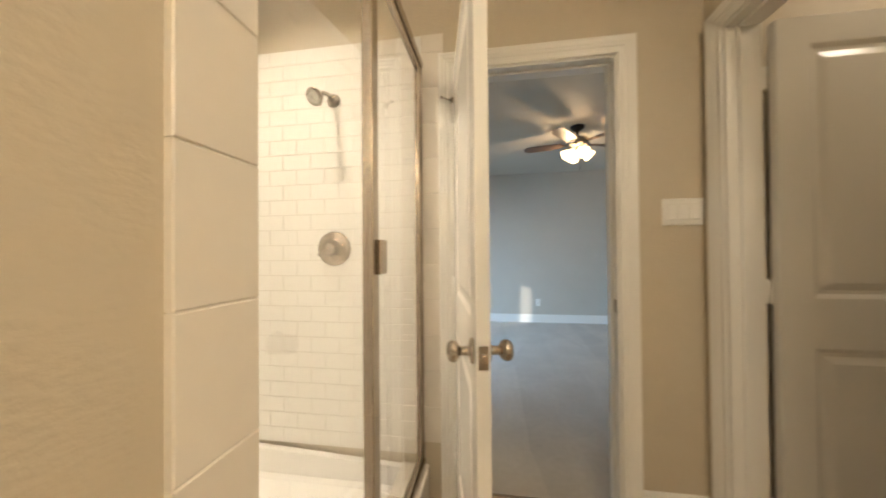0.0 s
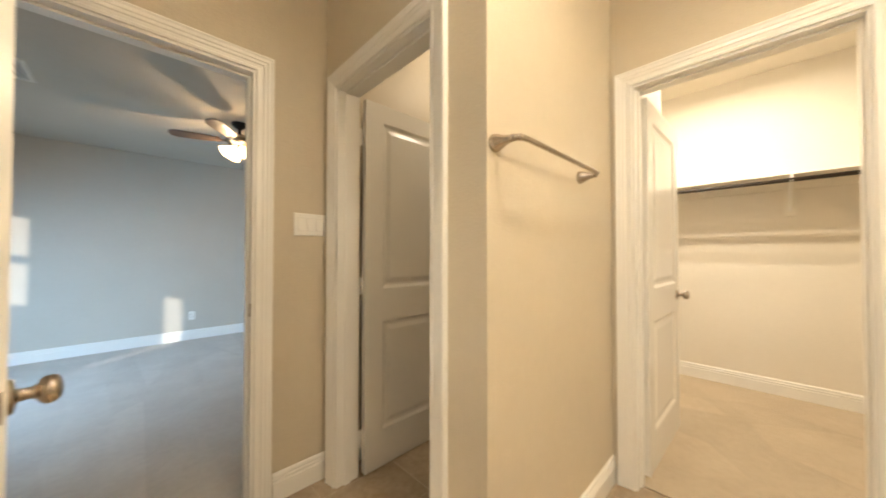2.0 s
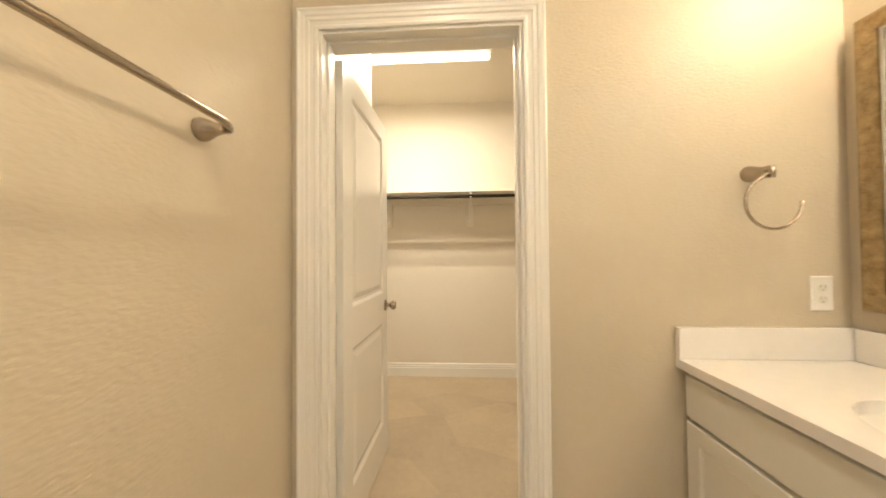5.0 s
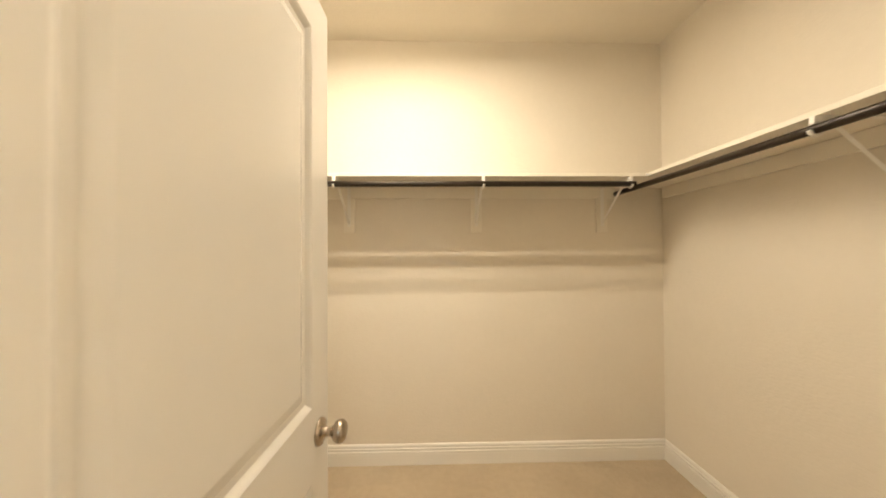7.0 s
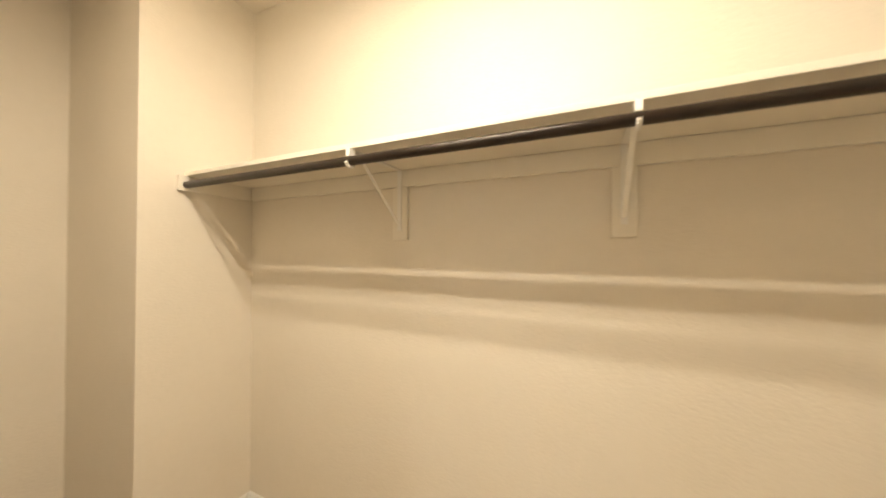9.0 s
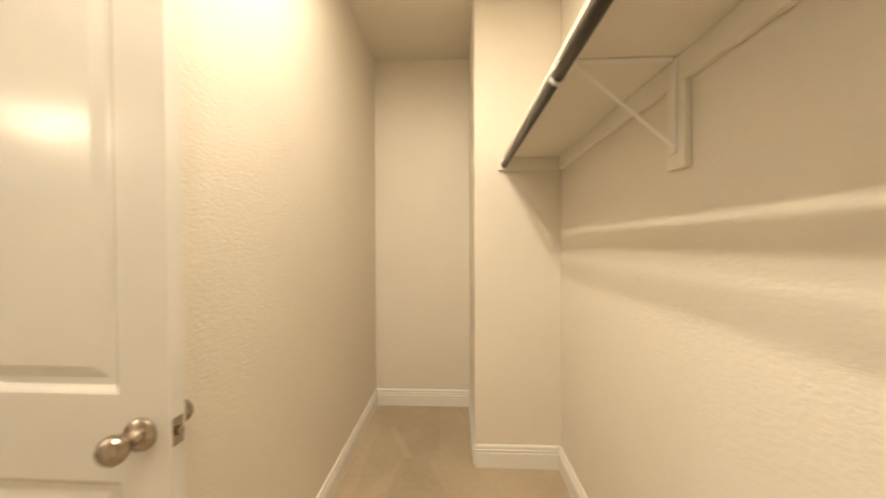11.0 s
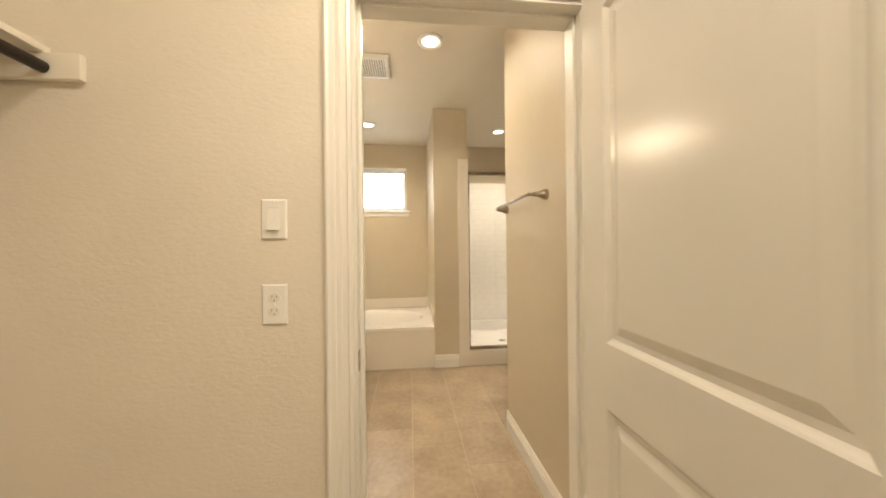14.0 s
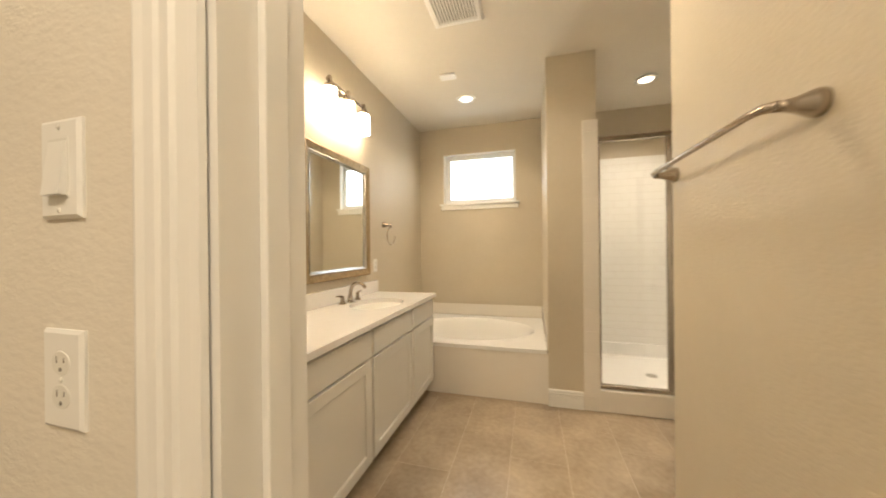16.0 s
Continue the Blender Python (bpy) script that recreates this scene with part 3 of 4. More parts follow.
part("head", lathe(B(), [(0.012, 0.0), (0.015, 0.012), (0.021, 0.022), (0.038, 0.042), (0.0405, 0.050), (0.039, 0.055), (0.035, 0.053), (0.0, 0.053)], TILT, 28), M_NICKEL, th)
part("nozzle_face", lathe(B(), [(0.032, 0.053), (0.031, 0.056), (0.016, 0.056), (0.014, 0.054), (0.0, 0.054)], TILT, 24), M_SILVER, th)

th = thing("shower_valve", pose(-0.50, YN - 0.012, 1.19), "round brushed nickel shower valve with a lever", "shower valve")
part("escutcheon", lathe(B(), [(0.086, 0.0), (0.085, 0.006), (0.074, 0.012), (0.048, 0.016), (0.046, 0.022), (0.040, 0.024)], pose(0, 0, 0, 90), 40), M_NICKEL, th)
part("hub", lathe(B(), [(0.036, 0.018), (0.034, 0.045), (0.030, 0.058), (0.018, 0.064), (0.0, 0.065)], pose(0, 0, 0, 90), 28), M_NICKEL, th)
part("lever", tube(B(), [(0, -0.052, 0), (-0.02, -0.06, -0.012), (-0.05, -0.064, -0.032)], [0.011, 0.010, 0.007], 12), M_NICKEL, th)

# ---- bathtub ----


def square_ring(x0, y0, x1, y1, cx, cy, n=64):
    """Points round a rectangle by angle from (cx, cy), with the corners in place."""
    out = []
    angles = [2 * math.pi * i / n for i in range(n)]
    for qx, qy in ((x0, y0), (x1, y0), (x1, y1), (x0, y1)):
        a = math.atan2(qy - cy, qx - cx) % (2 * math.pi)
        k = min(range(n), key=lambda i: abs((angles[i] - a + math.pi) % (2 * math.pi) - math.pi))
        angles[k] = a
    for a in angles:
        c, s = math.cos(a), math.sin(a)
        t = min(((x1 if c > 0 else x0) - cx) / c if abs(c) > 1e-9 else 1e9, ((y1 if s > 0 else y0) - cy) / s if abs(s) > 1e-9 else 1e9)
        out.append((cx + c * t, cy + s * t))
    return out, angles


def basin(bm, rect, z, cx, cy, a, b, prof, n=64):
    """A flat top with an oval bowl sunk into it; prof: (share of the oval, depth)."""
    outer, ang = square_ring(*rect, cx, cy, n)
    loops = [[(x, y, z) for x, y in outer]]
    for s, d in prof:
        loops.append([(cx + a * s * math.cos(t), cy + b * s * math.sin(t), z - d) for t in ang])
    rings(bm, loops, cap1=True)
    for f in bm.faces:
        if f.calc_center_median().z < z - 0.001:
            f.smooth = True
    return loops


TZ = 0.43
tub = thing("bathtub", Matrix(), "built-in white oval garden tub with cream apron", "bathtub")
rect = (XO + 0.02, YS + 0.02, COLX - 0.005, COL0 - 0.012)
bm = B()
lp = basin(bm, rect, TZ, (rect[0] + rect[2]) / 2, (rect[1] + rect[3]) / 2, 0.46, 0.64, [(1.0, 0.0), (0.985, 0.008), (0.96, 0.03), (0.90, 0.16), (0.82, 0.30), (0.70, 0.36), (0.3, 0.372)])
bmesh.ops.recalc_face_normals(bm, faces=bm.faces)
rings(bm, [lp[0], [(x, y, TZ - 0.03) for x, y, z in lp[0]]])
part("tub_shell", bm, M_PAN, tub)
part("apron", box(B(), rect[2] - 0.03, rect[1], 0.0, rect[2] - 0.006, rect[3] + 0.012, TZ - 0.031), M_EDGE, tub, "cream panel apron")
part("drain", lathe(B(), [(0.03, 0.0), (0.03, 0.006), (0.0, 0.008)], pose((rect[0] + rect[2]) / 2, -0.95, TZ - 0.371), 20), M_CHROME, tub)
for b in ((XO + 0.001, YS + 0.012, XO + 0.012, COL0 - 0.001), (XO + 0.012, YS + 0.001, COLX - 0.01, YS + 0.012), (XO + 0.012, COL0 - 0.012, COLX - 0.01, COL0 - 0.001)):
    part("splash_panel", box(B(), b[0], b[1], TZ + 0.001, b[2], b[3], TZ + 0.135, 0.003), M_EDGE, tub, "low cream tile splash strip")
th = thing("tub_spout", pose(-0.62, YS + 0.075, TZ), "nickel deck-mounted tub filler", "faucet")
part("spout", tube(B(), [(0, 0, 0), (0, 0.0, 0.08), (0, 0.03, 0.13), (0, 0.08, 0.14), (0, 0.13, 0.115)], [0.022, 0.017, 0.016, 0.015, 0.014], 14), M_NICKEL, th)
for dx in (-0.1, 0.1):
    part("handle", lathe(B(), [(0.025, 0.0), (0.023, 0.006), (0.012, 0.03), (0.018, 0.05), (0.0, 0.055)], pose(dx, 0, 0), 18), M_NICKEL, th)

# ---- vanity ----
CF, CTZ = -0.875, 0.862
VX0, VX1 = -0.025, XC - 0.002
CABF = CF + 0.0 - 0.022


def shaker(bm, x0, z0, x1, z1, y, fr=0.055):
    """A framed flat-panel front facing +y, its face at y + 0.02."""
    loops = []
    for ins, d in ((0.0, 0.0), (0.0, 0.017), (0.003, 0.020), (fr, 0.020), (fr + 0.005, 0.017), (fr + 0.006, 0.011)):
        loops.append([(x0 + ins, y + d, z0 + ins), (x1 - ins, y + d, z0 + ins), (x1 - ins, y + d, z1 - ins), (x0 + ins, y + d, z1 - ins)])
    return rings(bm, loops, cap0=True, cap1=True)


def slab_front(bm, x0, z0, x1, z1, y):
    return box(bm, x0, y, z0, x1, y + 0.020, z1, 0.003)


bounds = [VX0, 0.47, 1.07, 1.705, VX1]
for i, (a, b) in enumerate(zip(bounds, bounds[1:])):
    th = thing("vanity_cabinet", pose((a + b) / 2, CABF - 0.02, 0), "off-white painted vanity cabinet with shaker door and drawer front", "cabinet", "vanity cabinets")
    hw = (b - a) / 2 - 0.001
    part("body", box(B(), -hw, YS + 0.005 - (CABF - 0.02), 0.108, hw, 0.0, CTZ - 0.0305), M_CAB, th)
    part("toe_kick", box(B(), -hw, -0.09, 0.0, hw, -0.075, 0.1075), M_CAB, th)
    part("drawer_front", slab_front(B(), -hw + 0.012, CTZ - 0.185, hw - 0.012, CTZ - 0.05, 0.0005), M_CAB, th)
    part("door", shaker(B(), -hw + 0.012, 0.120, hw - 0.012, CTZ - 0.20, 0.0005), M_CAB, th)

SINKS = [(0.55, -1.135), (1.70, -1.135)]
ctop = thing("countertop", Matrix(), "white polished stone vanity top with two undermount sinks", "countertop")
bm = B()
mid = (VX0 + VX1) / 2
for (sx, sy), (a, b) in zip(SINKS, ((VX0, mid), (mid, VX1))):
    basin(bm, (a, YS + 0.001, b, CF), CTZ, sx, sy, 0.235, 0.175, [(1.0, 0.0), (1.0, 0.004)])
bmesh.ops.delete(bm, geom=[f for f in bm.faces if len(f.verts) > 4], context="FACES")
for f in bm.faces:
    f.smooth = False
for sx, sy in SINKS:
    rings(bm, [[(sx + 0.235 * math.cos(t), sy + 0.175 * math.sin(t), CTZ - d) for t in [2 * math.pi * k / 64 for k in range(64)]] for d in (0.003, 0.03)])
rings(bm, [[(VX0, YS + 0.001, z), (VX1, YS + 0.001, z), (VX1, CF, z), (VX0, CF, z)] for z in (CTZ, CTZ - 0.030)])
for q in (((VX0, CF, CTZ - 0.03), (VX1, CF, CTZ - 0.03), (VX1, CF - 0.04, CTZ - 0.03), (VX0, CF - 0.04, CTZ - 0.03)),):
    bm.faces.new([bm.verts.new(p) for p in q])
part("top", bm, M_QUARTZ, ctop)
part("backsplash", box(B(), VX0, YS + 0.001, CTZ + 0.0005, VX1 - 0.02, YS + 0.02, CTZ + 0.105, 0.002), M_QUARTZ, ctop)
part("side_splash", box(B(), VX1 - 0.0195, YS + 0.001, CTZ + 0.0005, VX1 - 0.0005, CF, CTZ + 0.105, 0.002), M_QUARTZ, ctop)
for sx, sy in SINKS:
    th = thing("sink", pose(sx, sy, CTZ - 0.031), "white oval undermount porcelain sink", "sink", "sinks")
    part("bowl", lathe(B(), [(0.245, 0.0), (0.237, -0.004), (0.228, -0.03), (0.205, -0.085), (0.15, -0.125), (0.06, -0.14), (0.0, -0.142)], seg=48, sy=0.75), M_PAN, th)
    part("drain", lathe(B(), [(0.03, -0.139), (0.03, -0.134), (0.022, -0.133), (0.0, -0.136)], seg=20), M_CHROME, th)
    th = thing("faucet", pose(sx, YS + 0.085, CTZ), "brushed nickel widespread faucet with two lever handles", "faucet", "faucets")
    part("spout", tube(B(), [(0, 0, 0), (0, 0, 0.05), (0, 0.008, 0.10), (0, 0.035, 0.135), (0, 0.075, 0.142), (0, 0.11, 0.125), (0, 0.125, 0.105)], [0.024, 0.015, 0.0125, 0.012, 0.0125, 0.013, 0.0125], 14), M_NICKEL, th)
    part("spout_base", lathe(B(), [(0.029, 0.0), (0.028, 0.006), (0.018, 0.012)], seg=20), M_NICKEL, th)
    for s in (-1, 1):
        hd = part("handle", lathe(B(), [(0.027, 0.0), (0.026, 0.005), (0.016, 0.018), (0.012, 0.045), (0.014, 0.055), (0.0, 0.060)], pose(s * 0.10, 0, 0), 18), M_NICKEL, th)
        part("lever", tube(B(), [(s * 0.10, 0, 0.053), (s * 0.13, -0.004, 0.060), (s * 0.165, -0.006, 0.063)], [0.008, 0.007, 0.0045], 10), M_NICKEL, hd)

# ---- mirrors and vanity lights ----
for sx, mx0, mx1 in ((0.55, 0.14, 0.965), (1.74, 1.365, 2.19)):
    z0, z1 = 1.03, 1.945
    th = thing("wall_mirror", pose((mx0 + mx1) / 2, YS, z0), "rectangular mirror in an antique gilt frame with silver inner bead", "mirror", "vanity mirrors")
    hw, hh = (mx1 - mx0) / 2, z1 - z0

    def frame_loops(profile):
        return [[(-hw + i, d, i), (hw - i, d, i), (hw - i, d, hh - i), (-hw + i, d, hh - i)] for i, d in profile]

    part("frame", rings(B(), frame_loops([(0.0, 0.001), (0.0, 0.026), (0.004, 0.032), (0.012, 0.034), (0.040, 0.026), (0.052, 0.023), (0.054, 0.012)])), M_GILT, th)
    part("bead", rings(B(), frame_loops([(0.054, 0.010), (0.055, 0.024), (0.060, 0.027), (0.066, 0.024), (0.068, 0.017), (0.071, 0.016), (0.074, 0.010)])), M_SILVER, th, "silver inner bead")
    part("glass", box(B(), -hw + 0.07, 0.004, 0.07, hw - 0.07, 0.009, hh - 0.07), M_MIRROR, th)
    th = thing("vanity_light", pose(sx, YS, 2.37), "three-light nickel vanity bar with lit opal cylinder shades", "wall light", "vanity lights")
    part("back_plate", lathe(B(), [(0.06, 0.0), (0.058, 0.010), (0.045, 0.018), (0.012, 0.022), (0.011, 0.085)], pose(0, 0, 0, -90), 28), M_NICKEL, th)
    part("bar", tube(B(), [(-0.25, 0.085, 0), (0.25, 0.085, 0)], 0.010, 12), M_NICKEL, th)
    for dx in (-0.22, 0.0, 0.22):
        part("socket", lathe(B(), [(0.008, 0.035), (0.016, 0.028), (0.016, 0.0), (0.014, -0.015), (0.034, -0.028), (0.036, -0.05), (0.03, -0.052)], pose(dx, 0.085, 0), 20), M_NICKEL, th)
        part("shade", lathe(B(), [(0.03, -0.046), (0.046, -0.054), (0.048, -0.10), (0.048, -0.205), (0.044, -0.205), (0.044, -0.06)], pose(dx, 0.085, 0), 24), M_SHADE, th, "lit opal glass cylinder shade")

# ---- towel bar, rings ----


def towel_post(bm, m):
    """A flared post that grows out of the wall along local z."""
    return lathe(bm, [(0.027, 0.0), (0.0275, 0.006), (0.024, 0.018), (0.016, 0.036), (0.0115, 0.055), (0.0105, 0.072)], m, 24)


th = thing("towel_bar", pose(1.210, YT, 1.515), "brushed nickel towel bar with flared posts", "towel bar")
L = 0.620
for x in (0.0, L):
    post = part("post", towel_post(B(), pose(x, 0, 0, 90)), M_NICKEL, th)
part("bar", tube(B(), [(-0.004, -0.066, 0.0), (0.02, -0.080, 0.004), (0.05, -0.085, 0.004), (L - 0.05, -0.085, 0.004), (L - 0.02, -0.080, 0.004), (L + 0.004, -0.066, 0.0)], [0.0105, 0.010, 0.0085, 0.0085, 0.010, 0.0105], 14), M_NICKEL, th)


def towel_ring(m):
    th = thing("towel_ring", m, "brushed nickel open towel ring on a flared post", "towel ring", "towel rings")
    bm = towel_post(B(), pose(0, 0, 0, 90))
    tube(bm, [(0, -0.066, 0.002), (0, -0.078, 0.0), (0, -0.082, -0.012), (0, -0.080, -0.03)], [0.0105, 0.0105, 0.0095, 0.009], 12)
    part("post", bm, M_NICKEL, th)
    r = 0.084
    pts = [(0.004 + r * math.sin(a), -0.080, -0.022 - r + r * math.cos(a)) for a in [radians(-10 - k * 9.0) for k in range(30)]]
    part("ring", tube(B(), pts, 0.0048, 10), M_NICKEL, th)


towel_ring(pose(XC, -1.125, 1.478, 0, 0, -90))
towel_ring(pose(-0.17, YS, 1.478, 0, 0, 180))

# ---- switches and outlets ----


def wall_plate(name, m, gangs, kind, label):
    """A cover plate facing local -y."""
    th = thing(name, m, label, "light switch" if kind == "rocker" else "outlet")
    hw = 0.035 + 0.023 * (gangs - 1)
    bm = B()
    loops = []
    for ins, d in ((0.0, 0.0), (0.0, -0.003), (0.004, -0.006)):
        loops.append([(-hw + ins, d, -0.0575 + ins), (hw - ins, d, -0.0575 + ins), (hw - ins, d, 0.0575 - ins), (-hw + ins, d, 0.0575 - ins)])
    part("plate", rings(bm, loops, cap0=True, cap1=True), M_PLASTIC, th)
    for g in range(gangs):
        gx = (g - (gangs - 1) / 2) * 0.046
        for z in (-0.048, 0.048):
            if kind == "rocker":
                part("screw", lathe(B(), [(0.003, 0.0), (0.0025, 0.001), (0.0, 0.0012)], pose(gx, -0.006, z, 90), 10), M_PLASTIC2, th)
        if kind == "rocker":
            part("surround", box(B(), gx - 0.0175, -0.0068, -0.034, gx + 0.0175, -0.0055, 0.034), M_PLASTIC2, th)
            bm = rings(B(), [[(gx - 0.0155, d0, -0.031), (gx + 0.0155, d0, -0.031), (gx + 0.0155, d1, 0.031), (gx - 0.0155, d1, 0.031)] for d0, d1 in ((-0.006, -0.006), (-0.0145, -0.0075), )], cap1=True)
            part("rocker", bm, M_PLASTIC, th)
        else:
            for z in (-0.0195, 0.0195):
                part("socket_face", lathe(B(), [(0.0165, 0.0), (0.0160, 0.0006), (0.0, 0.0006)], pose(gx, -0.006, z, 90), 24, sy=0.86), M_PLASTIC2, th).data.shade_flat()
                bm = B()
                box(bm, gx - 0.0075, -0.0071, z + 0.000, gx - 0.0055, -0.006, z + 0.008)
                box(bm, gx + 0.0055, -0.0071, z + 0.001, gx + 0.0075, -0.006, z + 0.007)
                lathe(bm, [(0.0026, 0.0), (0.0026, 0.0005), (0.0, 0.0006)], pose(gx, -0.0065, z - 0.007, 90), 10)
                part("slots", bm, M_SLOT, th)
            part("screw", lathe(B(), [(0.003, 0.0), (0.0025, 0.001), (0.0, 0.0012)], pose(gx, -0.006, 0, 90), 10), M_PLASTIC2, th)
    return th


wall_plate("light_switch", pose(1.087, YN, 1.331), 3, "rocker", "white triple rocker switch plate beside the bedroom door")
wall_plate("outlet", pose(XC, -1.345, 1.078, 0, 0, -90), 1, "duplex", "white duplex outlet above the vanity splash")
wall_plate("outlet", pose(0.0, YS, 1.10, 0, 0, 180), 1, "duplex", "white duplex outlet at the tub end of the vanity")
wall_plate("light_switch", pose(XC2, -0.60, 1.342, 0, 0, 90), 1, "rocker", "white single rocker switch in the closet")
wall_plate("outlet", pose(XC2, -0.60, 1.098, 0, 0, 90), 1, "duplex", "white duplex outlet below the closet switch")
wall_plate("outlet", pose(1.02, BED_N, 0.33), 1, "duplex", "white duplex outlet on the bedroom wall")

# ---- closet shelves and rods ----
SZ = 1.80
DEP = 0.325


def bracket(parent, along_x, p, wall_at):
    """A triangular white shelf bracket with rod hook and backing board."""
    def to(a, d, z):  # a along the wall, d out from it
        return (p + a, wall_at + d, z) if along_x else (wall_at - d, p + a, z)

    def bb(a0, d0, z0, a1, d1, z1, bev=0.0):
        q0, q1 = to(a0, d0, z0), to(a1, d1, z1)
        return box(B(), *[min(u, v) for u, v in zip(q0, q1)], *[max(u, v) for u, v in zip(q0, q1)], bev)

    part("backing_board", bb(-0.035, 0.0005, SZ - 0.31, 0.035, 0.0185, SZ - 0.0895, 0.002), M_CLEAT, parent)
    ob = part("bracket", bb(-0.010, 0.019, SZ - 0.27, 0.010, 0.023, SZ - 0.02), M_PLASTIC, parent)
    part("bracket_arm", bb(-0.010, 0.023, SZ - 0.0235, 0.010, 0.31, SZ - 0.0195), M_PLASTIC, parent)
    bm = B()
    loops = []
    for d, z in ((0.023, SZ - 0.25), (0.285, SZ - 0.024)):
        loops.append([to(-0.007, d, z), to(0.007, d, z), to(0.007, d + 0.006, z + 0.004), to(-0.007, d + 0.006, z + 0.004)])
    part("brace", rings(bm, loops, cap0=True, cap1=True), M_PLASTIC, parent)
    pts = [to(0, 0.324 + 0.020 * math.cos(t), SZ - 0.060 + 0.020 * math.sin(t)) for t in [radians(150 + 22 * k) for k in range(10)]]
    bm = B()
    for q0, q1 in zip(pts, pts[1:]):
        tube(bm, [q0, q1], 0.0065, 6)
    box(bm, *[min(u, v) for u, v in zip(to(-0.008, 0.305, SZ - 0.045), to(0.008, 0.335, SZ - 0.0198))], *[max(u, v) for u, v in zip(to(-0.008, 0.305, SZ - 0.045), to(0.008, 0.335, SZ - 0.0198))])
    part("rod_hook", bm, M_PLASTIC, parent)


sh = thing("closet_shelf", Matrix(), "white painted shelf with brackets along the long closet wall", "shelf", "closet shelves")
part("board", box(B(), XE - DEP, YCS + DEP, SZ - 0.019, XE - 0.0005, YST - 0.0005, SZ, 0.002), M_CLEAT, sh)
part("cleat", box(B(), XE - 0.019, YCS + DEP, SZ - 0.089, XE - 0.0005, YST - 0.02, SZ - 0.0195, 0.002), M_CLEAT, sh)
part("end_cleat", box(B(), XE - DEP - 0.03, YST - 0.019, SZ - 0.089, XE - 0.0195, YST - 0.0005, SZ - 0.0195, 0.002), M_CLEAT, sh)
for y in (0.565, -0.252, -1.075):
    bracket(sh, False, y, XE)
sh2 = thing("closet_shelf", Matrix(), "white painted shelf with a bracket along the short closet wall", "shelf", "closet shelves")
part("board", box(B(), XC2 + 0.0005, YCS + 0.0005, SZ - 0.019, XE - 0.0005, YCS + DEP - 0.0005, SZ, 0.002), M_CLEAT, sh2)
part("cleat", box(B(), XC2 + 0.02, YCS + 0.0005, SZ - 0.089, XE - 0.02, YCS + 0.019, SZ - 0.0195, 0.002), M_CLEAT, sh2)
part("end_cleat", box(B(), XC2 + 0.0005, YCS + 0.0195, SZ - 0.089, XC2 + 0.019, YCS + DEP + 0.085, SZ - 0.0195, 0.002), M_CLEAT, sh2)
for x in (3.19,):
    bracket(sh2, True, x, YCS)
RZ, RR = SZ - 0.060, 0.0155
solid("closet_rod", tube(B(), [(XE - 0.324, -1.10, RZ), (XE - 0.324, YST - 0.02, RZ)], RR, 18), M_ROD, "dark bronze hanging rod under the closet shelf", "closet rod", group="closet rods")
solid("closet_rod", tube(B(), [(XC2 + 0.02, YCS + 0.324, RZ), (XE - 0.002, YCS + 0.324, RZ)], RR, 18), M_ROD, "dark bronze hanging rod under the closet shelf", "closet rod", group="closet rods")

# ---- bedroom fan ----
th = thing("ceiling_fan", pose(*FAN, HB), "dark ceiling fan with four lit glass shades", "ceiling fan")
part("canopy", lathe(B(), [(0.07, 0.0), (0.068, -0.02), (0.03, -0.05), (0.012, -0.06)], seg=28), M_DARK, th)
part("downrod", tube(B(), [(0, 0, -0.05), (0, 0, -0.13)], 0.012, 12), M_DARK, th)
part("motor", lathe(B(), [(0.02, -0.11), (0.09, -0.125), (0.115, -0.15), (0.115, -0.19), (0.08, -0.215), (0.05, -0.225), (0.05, -0.255), (0.0, -0.26)], seg=32), M_NICKEL, th)
for k in range(5):
    a = 2 * math.pi * k / 5 + 0.35
    m = Matrix.Rotation(a, 4, "Z") @ pose(0, 0, -0.185, 10) @ Matrix.Diagonal((0.84, 0.9, 1, 1))
    bm = box(B(), 0.10, -0.018, -0.003, 0.20, 0.018, 0.003)
    bm.transform(m)
    bl = part("blade_iron", bm, M_DARK, th)
    bm = rings(B(), [[(0.18, -0.05, z), (0.40, -0.065, z), (0.58, -0.068, z), (0.635, -0.045, z), (0.65, 0.0, z), (0.635, 0.045, z), (0.58, 0.068, z), (0.40, 0.065, z), (0.18, 0.05, z)] for z in (0.003, 0.010)], cap0=True, cap1=True)
    bm.transform(m)
    part("blade", bm, M_FANWOOD, th)
for k in range(4):
    a = 2 * math.pi * k / 4 + 0.2
    m = Matrix.Rotation(a, 4, "Z") @ pose(0.055, 0, -0.245, 0, 130, 0)
    ob = part("glass_shade", lathe(B(), [(0.018, 0.0), (0.022, 0.02), (0.04, 0.05), (0.055, 0.085), (0.062, 0.10), (0.0, 0.085)], m, 20), M_BOWL, th, "lit frosted glass bell shade")
part("pull_chain", tube(B(), [(0.02, 0, -0.25), (0.022, 0, -0.45)], 0.002, 6), M_DARK, th)

th = thing("ceiling_register", pose(-0.21, 3.48, HB), "white louvred air register on the bedroom ceiling", "vent")
part("frame", rings(B(), [[(a, b, z), (-a, b, z), (-a, -b, z), (a, -b, z)] for a, b, z in ((0.11, 0.19, 0.0), (0.11, 0.19, -0.004), (0.10, 0.18, -0.012), (0.085, 0.165, -0.012), (0.083, 0.163, -0.003))]), M_PLASTIC, th)
part("backing", box(B(), -0.083, -0.163, -0.003, 0.083, 0.163, -0.001), M_SLOT, th)
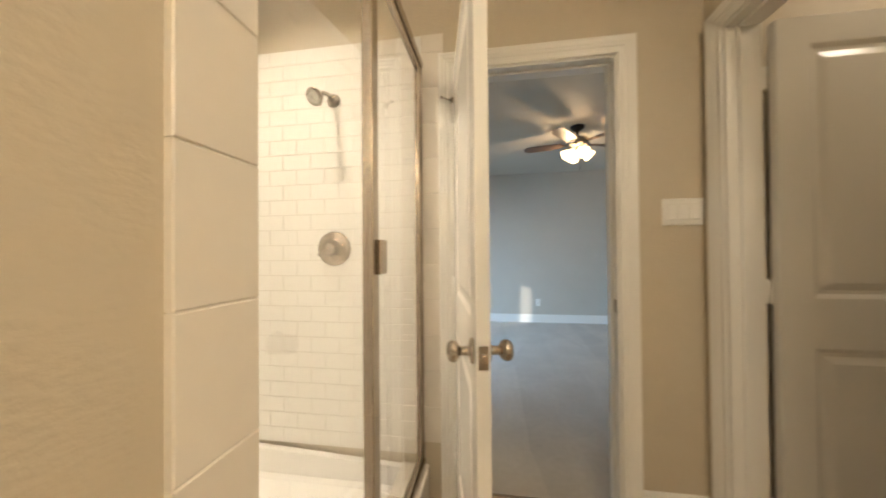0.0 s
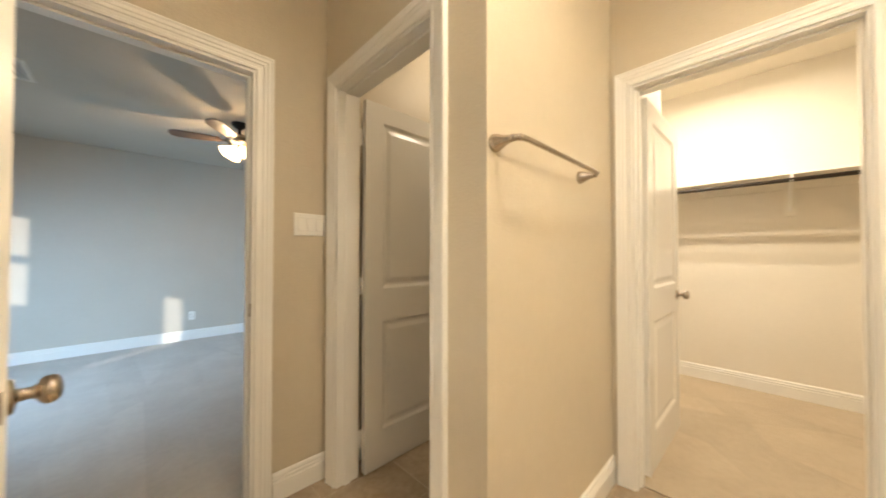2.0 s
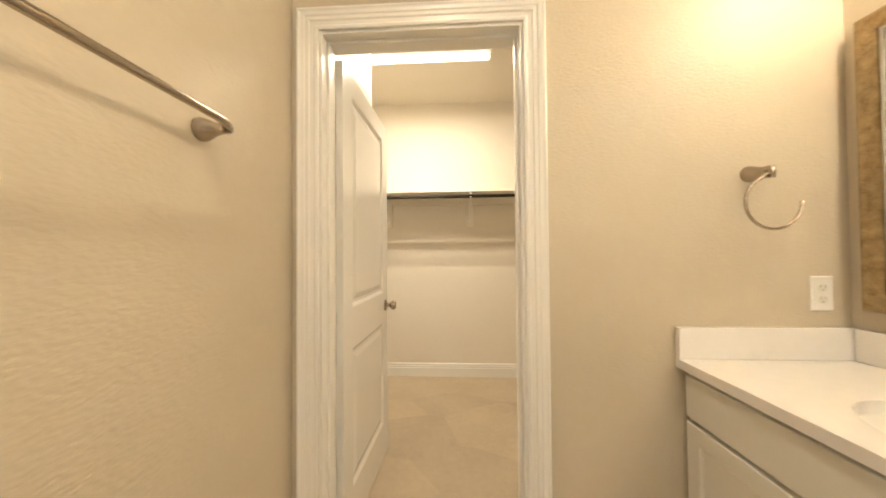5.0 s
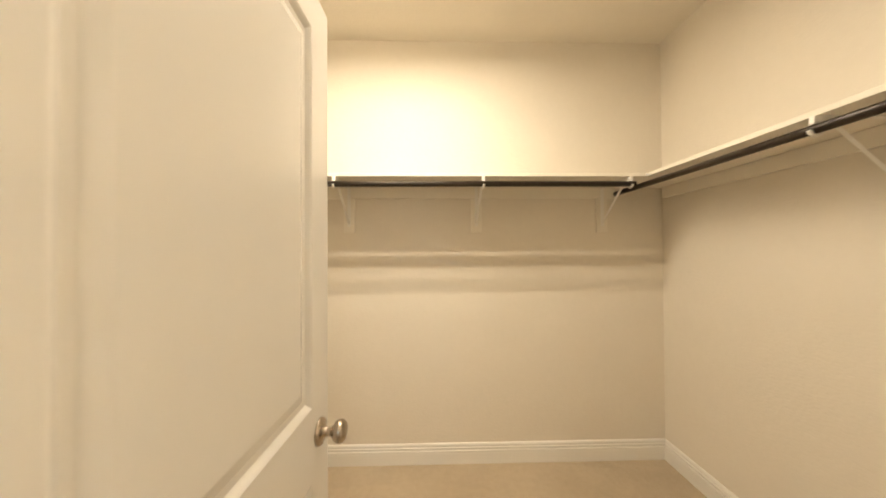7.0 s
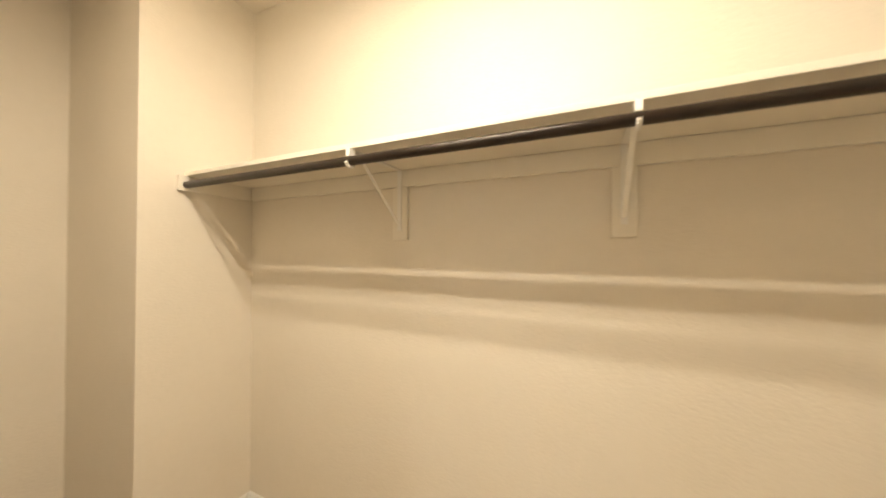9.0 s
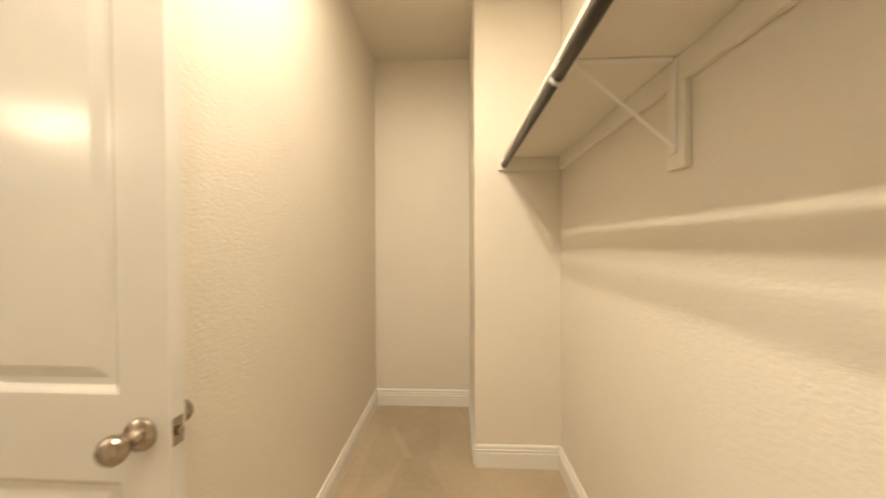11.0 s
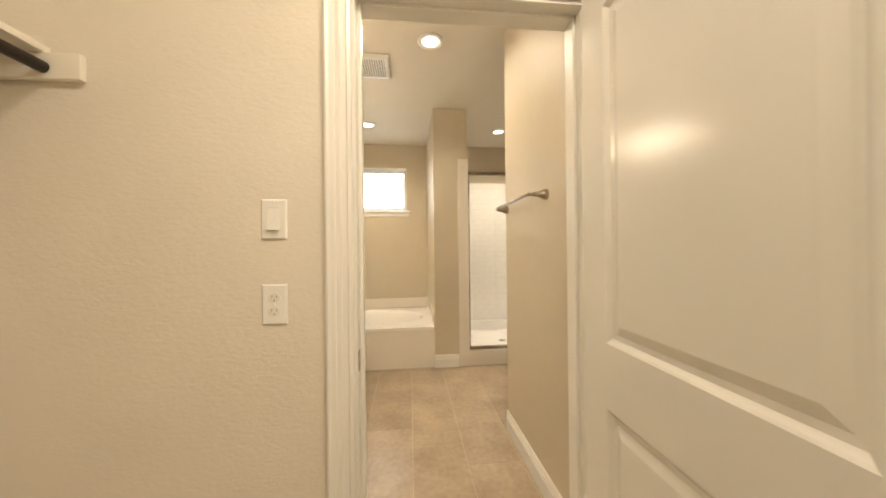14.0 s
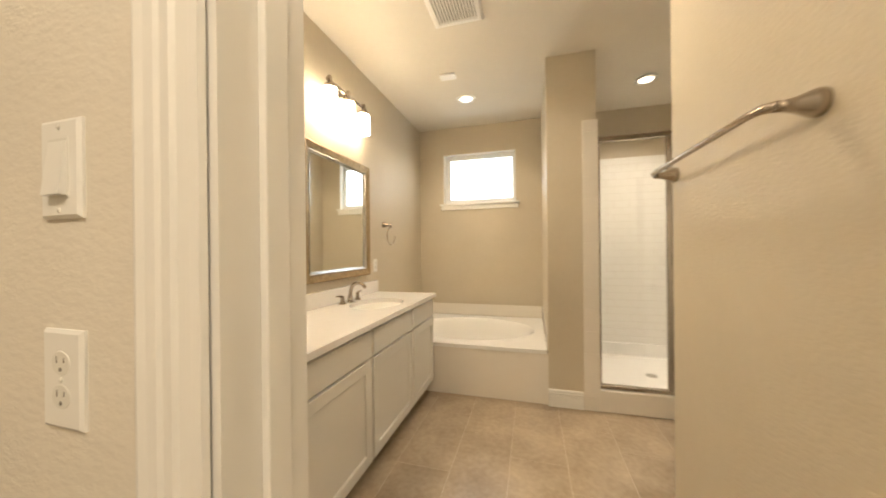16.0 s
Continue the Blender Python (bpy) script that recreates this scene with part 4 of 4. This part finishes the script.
for k in range(7):
    bm = box(B(), -0.009, -0.163, -0.0012, 0.009, 0.163, 0.0012)
    bm.transform(pose(-0.069 + 0.023 * k, 0, -0.008, 0, 35, 0))
    part("slat", bm, M_PLASTIC, th)

# ---- tiles ----


def tile_mesh(name, w, h, t, bev, material):
    """A slab w by h, t thick, with eased edges: local x, z and -y outward."""
    bm = B()
    rings(bm, [[(i, d, i), (w - i, d, i), (w - i, d, h - i), (i, d, h - i)] for i, d in ((0.0, 0.0), (0.0, -t + bev), (bev, -t))], cap1=True)
    return mesh_of(name, bm, material)


MESHES = {}


def put_tile(name, parent, m, w, h, t, bev, material):
    key = (name, round(w, 3), round(h, 3))
    if key not in MESHES:
        MESHES[key] = tile_mesh(name, w, h, t, bev, material)
    ob = new(name, MESHES[key])
    ob.parent = parent
    ob.matrix_basis = m
    return ob


TT = 2.213


def tiled_wall(label, m, length, z0, z1, tw=0.152, th_=0.0765, g=0.0026):
    """Running-bond tiles on a plane: local x along the wall from the pose m, local -y outward."""
    base = thing("tile_cladding", m, label, "wall tile", kind="structure")
    part("grout_bed", box(B(), 0, -0.006, z0, length, -0.0005, z1), M_GROUT_W, base)
    rows = int((z1 - z0) / th_)
    hgt = (z1 - z0) / rows
    for r in range(rows):
        x = -tw / 2 if r % 2 else 0.0
        while x < length - 0.01:
            a, b = max(x, 0), min(x + tw, length)
            if b - a > 0.02:
                put_tile("tile", base, pose(a + g / 2, -0.0055, z0 + r * hgt + g / 2), b - a - g, hgt - g, 0.0035, 0.0012, M_SUBWAY)
            x += tw


tiled_wall("white glazed subway tile behind the shower head", pose(XO + 0.012, YN, 0), -0.05 - XO - 0.012, 0.205, TT)
tiled_wall("white glazed subway tile on the shower's back wall", pose(XO, COL1 + 0.012, 0, 0, 0, 90), YN - 0.012 - COL1 - 0.012, 0.205, TT)
solid("shower_side_tile", box(B(), XO + 0.012, COL1 + 0.0005, 0.205, COLX - 0.001, COL1 + 0.012, TT), M_SUBWAY, "white tile on the partition inside the shower", "wall tile", "structure")

edge = thing("edge_tile", Matrix(), "cream tile border down the shower partition's end", "wall tile", kind="structure")
part("grout_bed", box(B(), COLX + 0.0005, COL1 - 0.100, 0.0, COLX + 0.008, COL1 + 0.010, TT - 0.002), M_EDGE, edge)
cuts = [0.0] + [0.097 + 0.169 * k for k in range(15)]
for z0, z1 in zip(cuts, cuts[1:]):
    if z0 < TT - 0.03:
        hgt = min(z1, TT) - z0
        put_tile("tile", edge, pose(COLX, COL1 - 0.102, z0 + 0.001, 0, 0, 90), 0.113, hgt - 0.0015, 0.0105, 0.0016, M_EDGE)
        if z0 > 0.15:
            put_tile("tile", edge, pose(-0.048, YN, z0 + 0.001), 0.105, hgt - 0.0015, 0.0105, 0.0016, M_EDGE)

floor_ob = bpy.data.objects["floor"]
FX0, FX1, FY0, FY1 = -0.06, XC + 0.052, CF - 0.13, YN + 0.05
tl, tw_ = 0.62, 0.32
row = 0
y = 0.113 - tw_ * 4
while y < FY1:
    x = FX0 - tl + (row % 3) * tl / 3 + 0.12
    while x < FX1:
        a, b, c, d = max(x, FX0), min(x + tl, FX1), max(y, FY0), min(y + tw_, FY1)
        if b - a > 0.03 and d - c > 0.03:
            put_tile("tile", floor_ob, pose(a + 0.0015, c + 0.0015, -0.007, -90), b - a - 0.003, d - c - 0.003, 0.007, 0.0012, M_FTILE)
        x += tl
    y += tw_
    row += 1
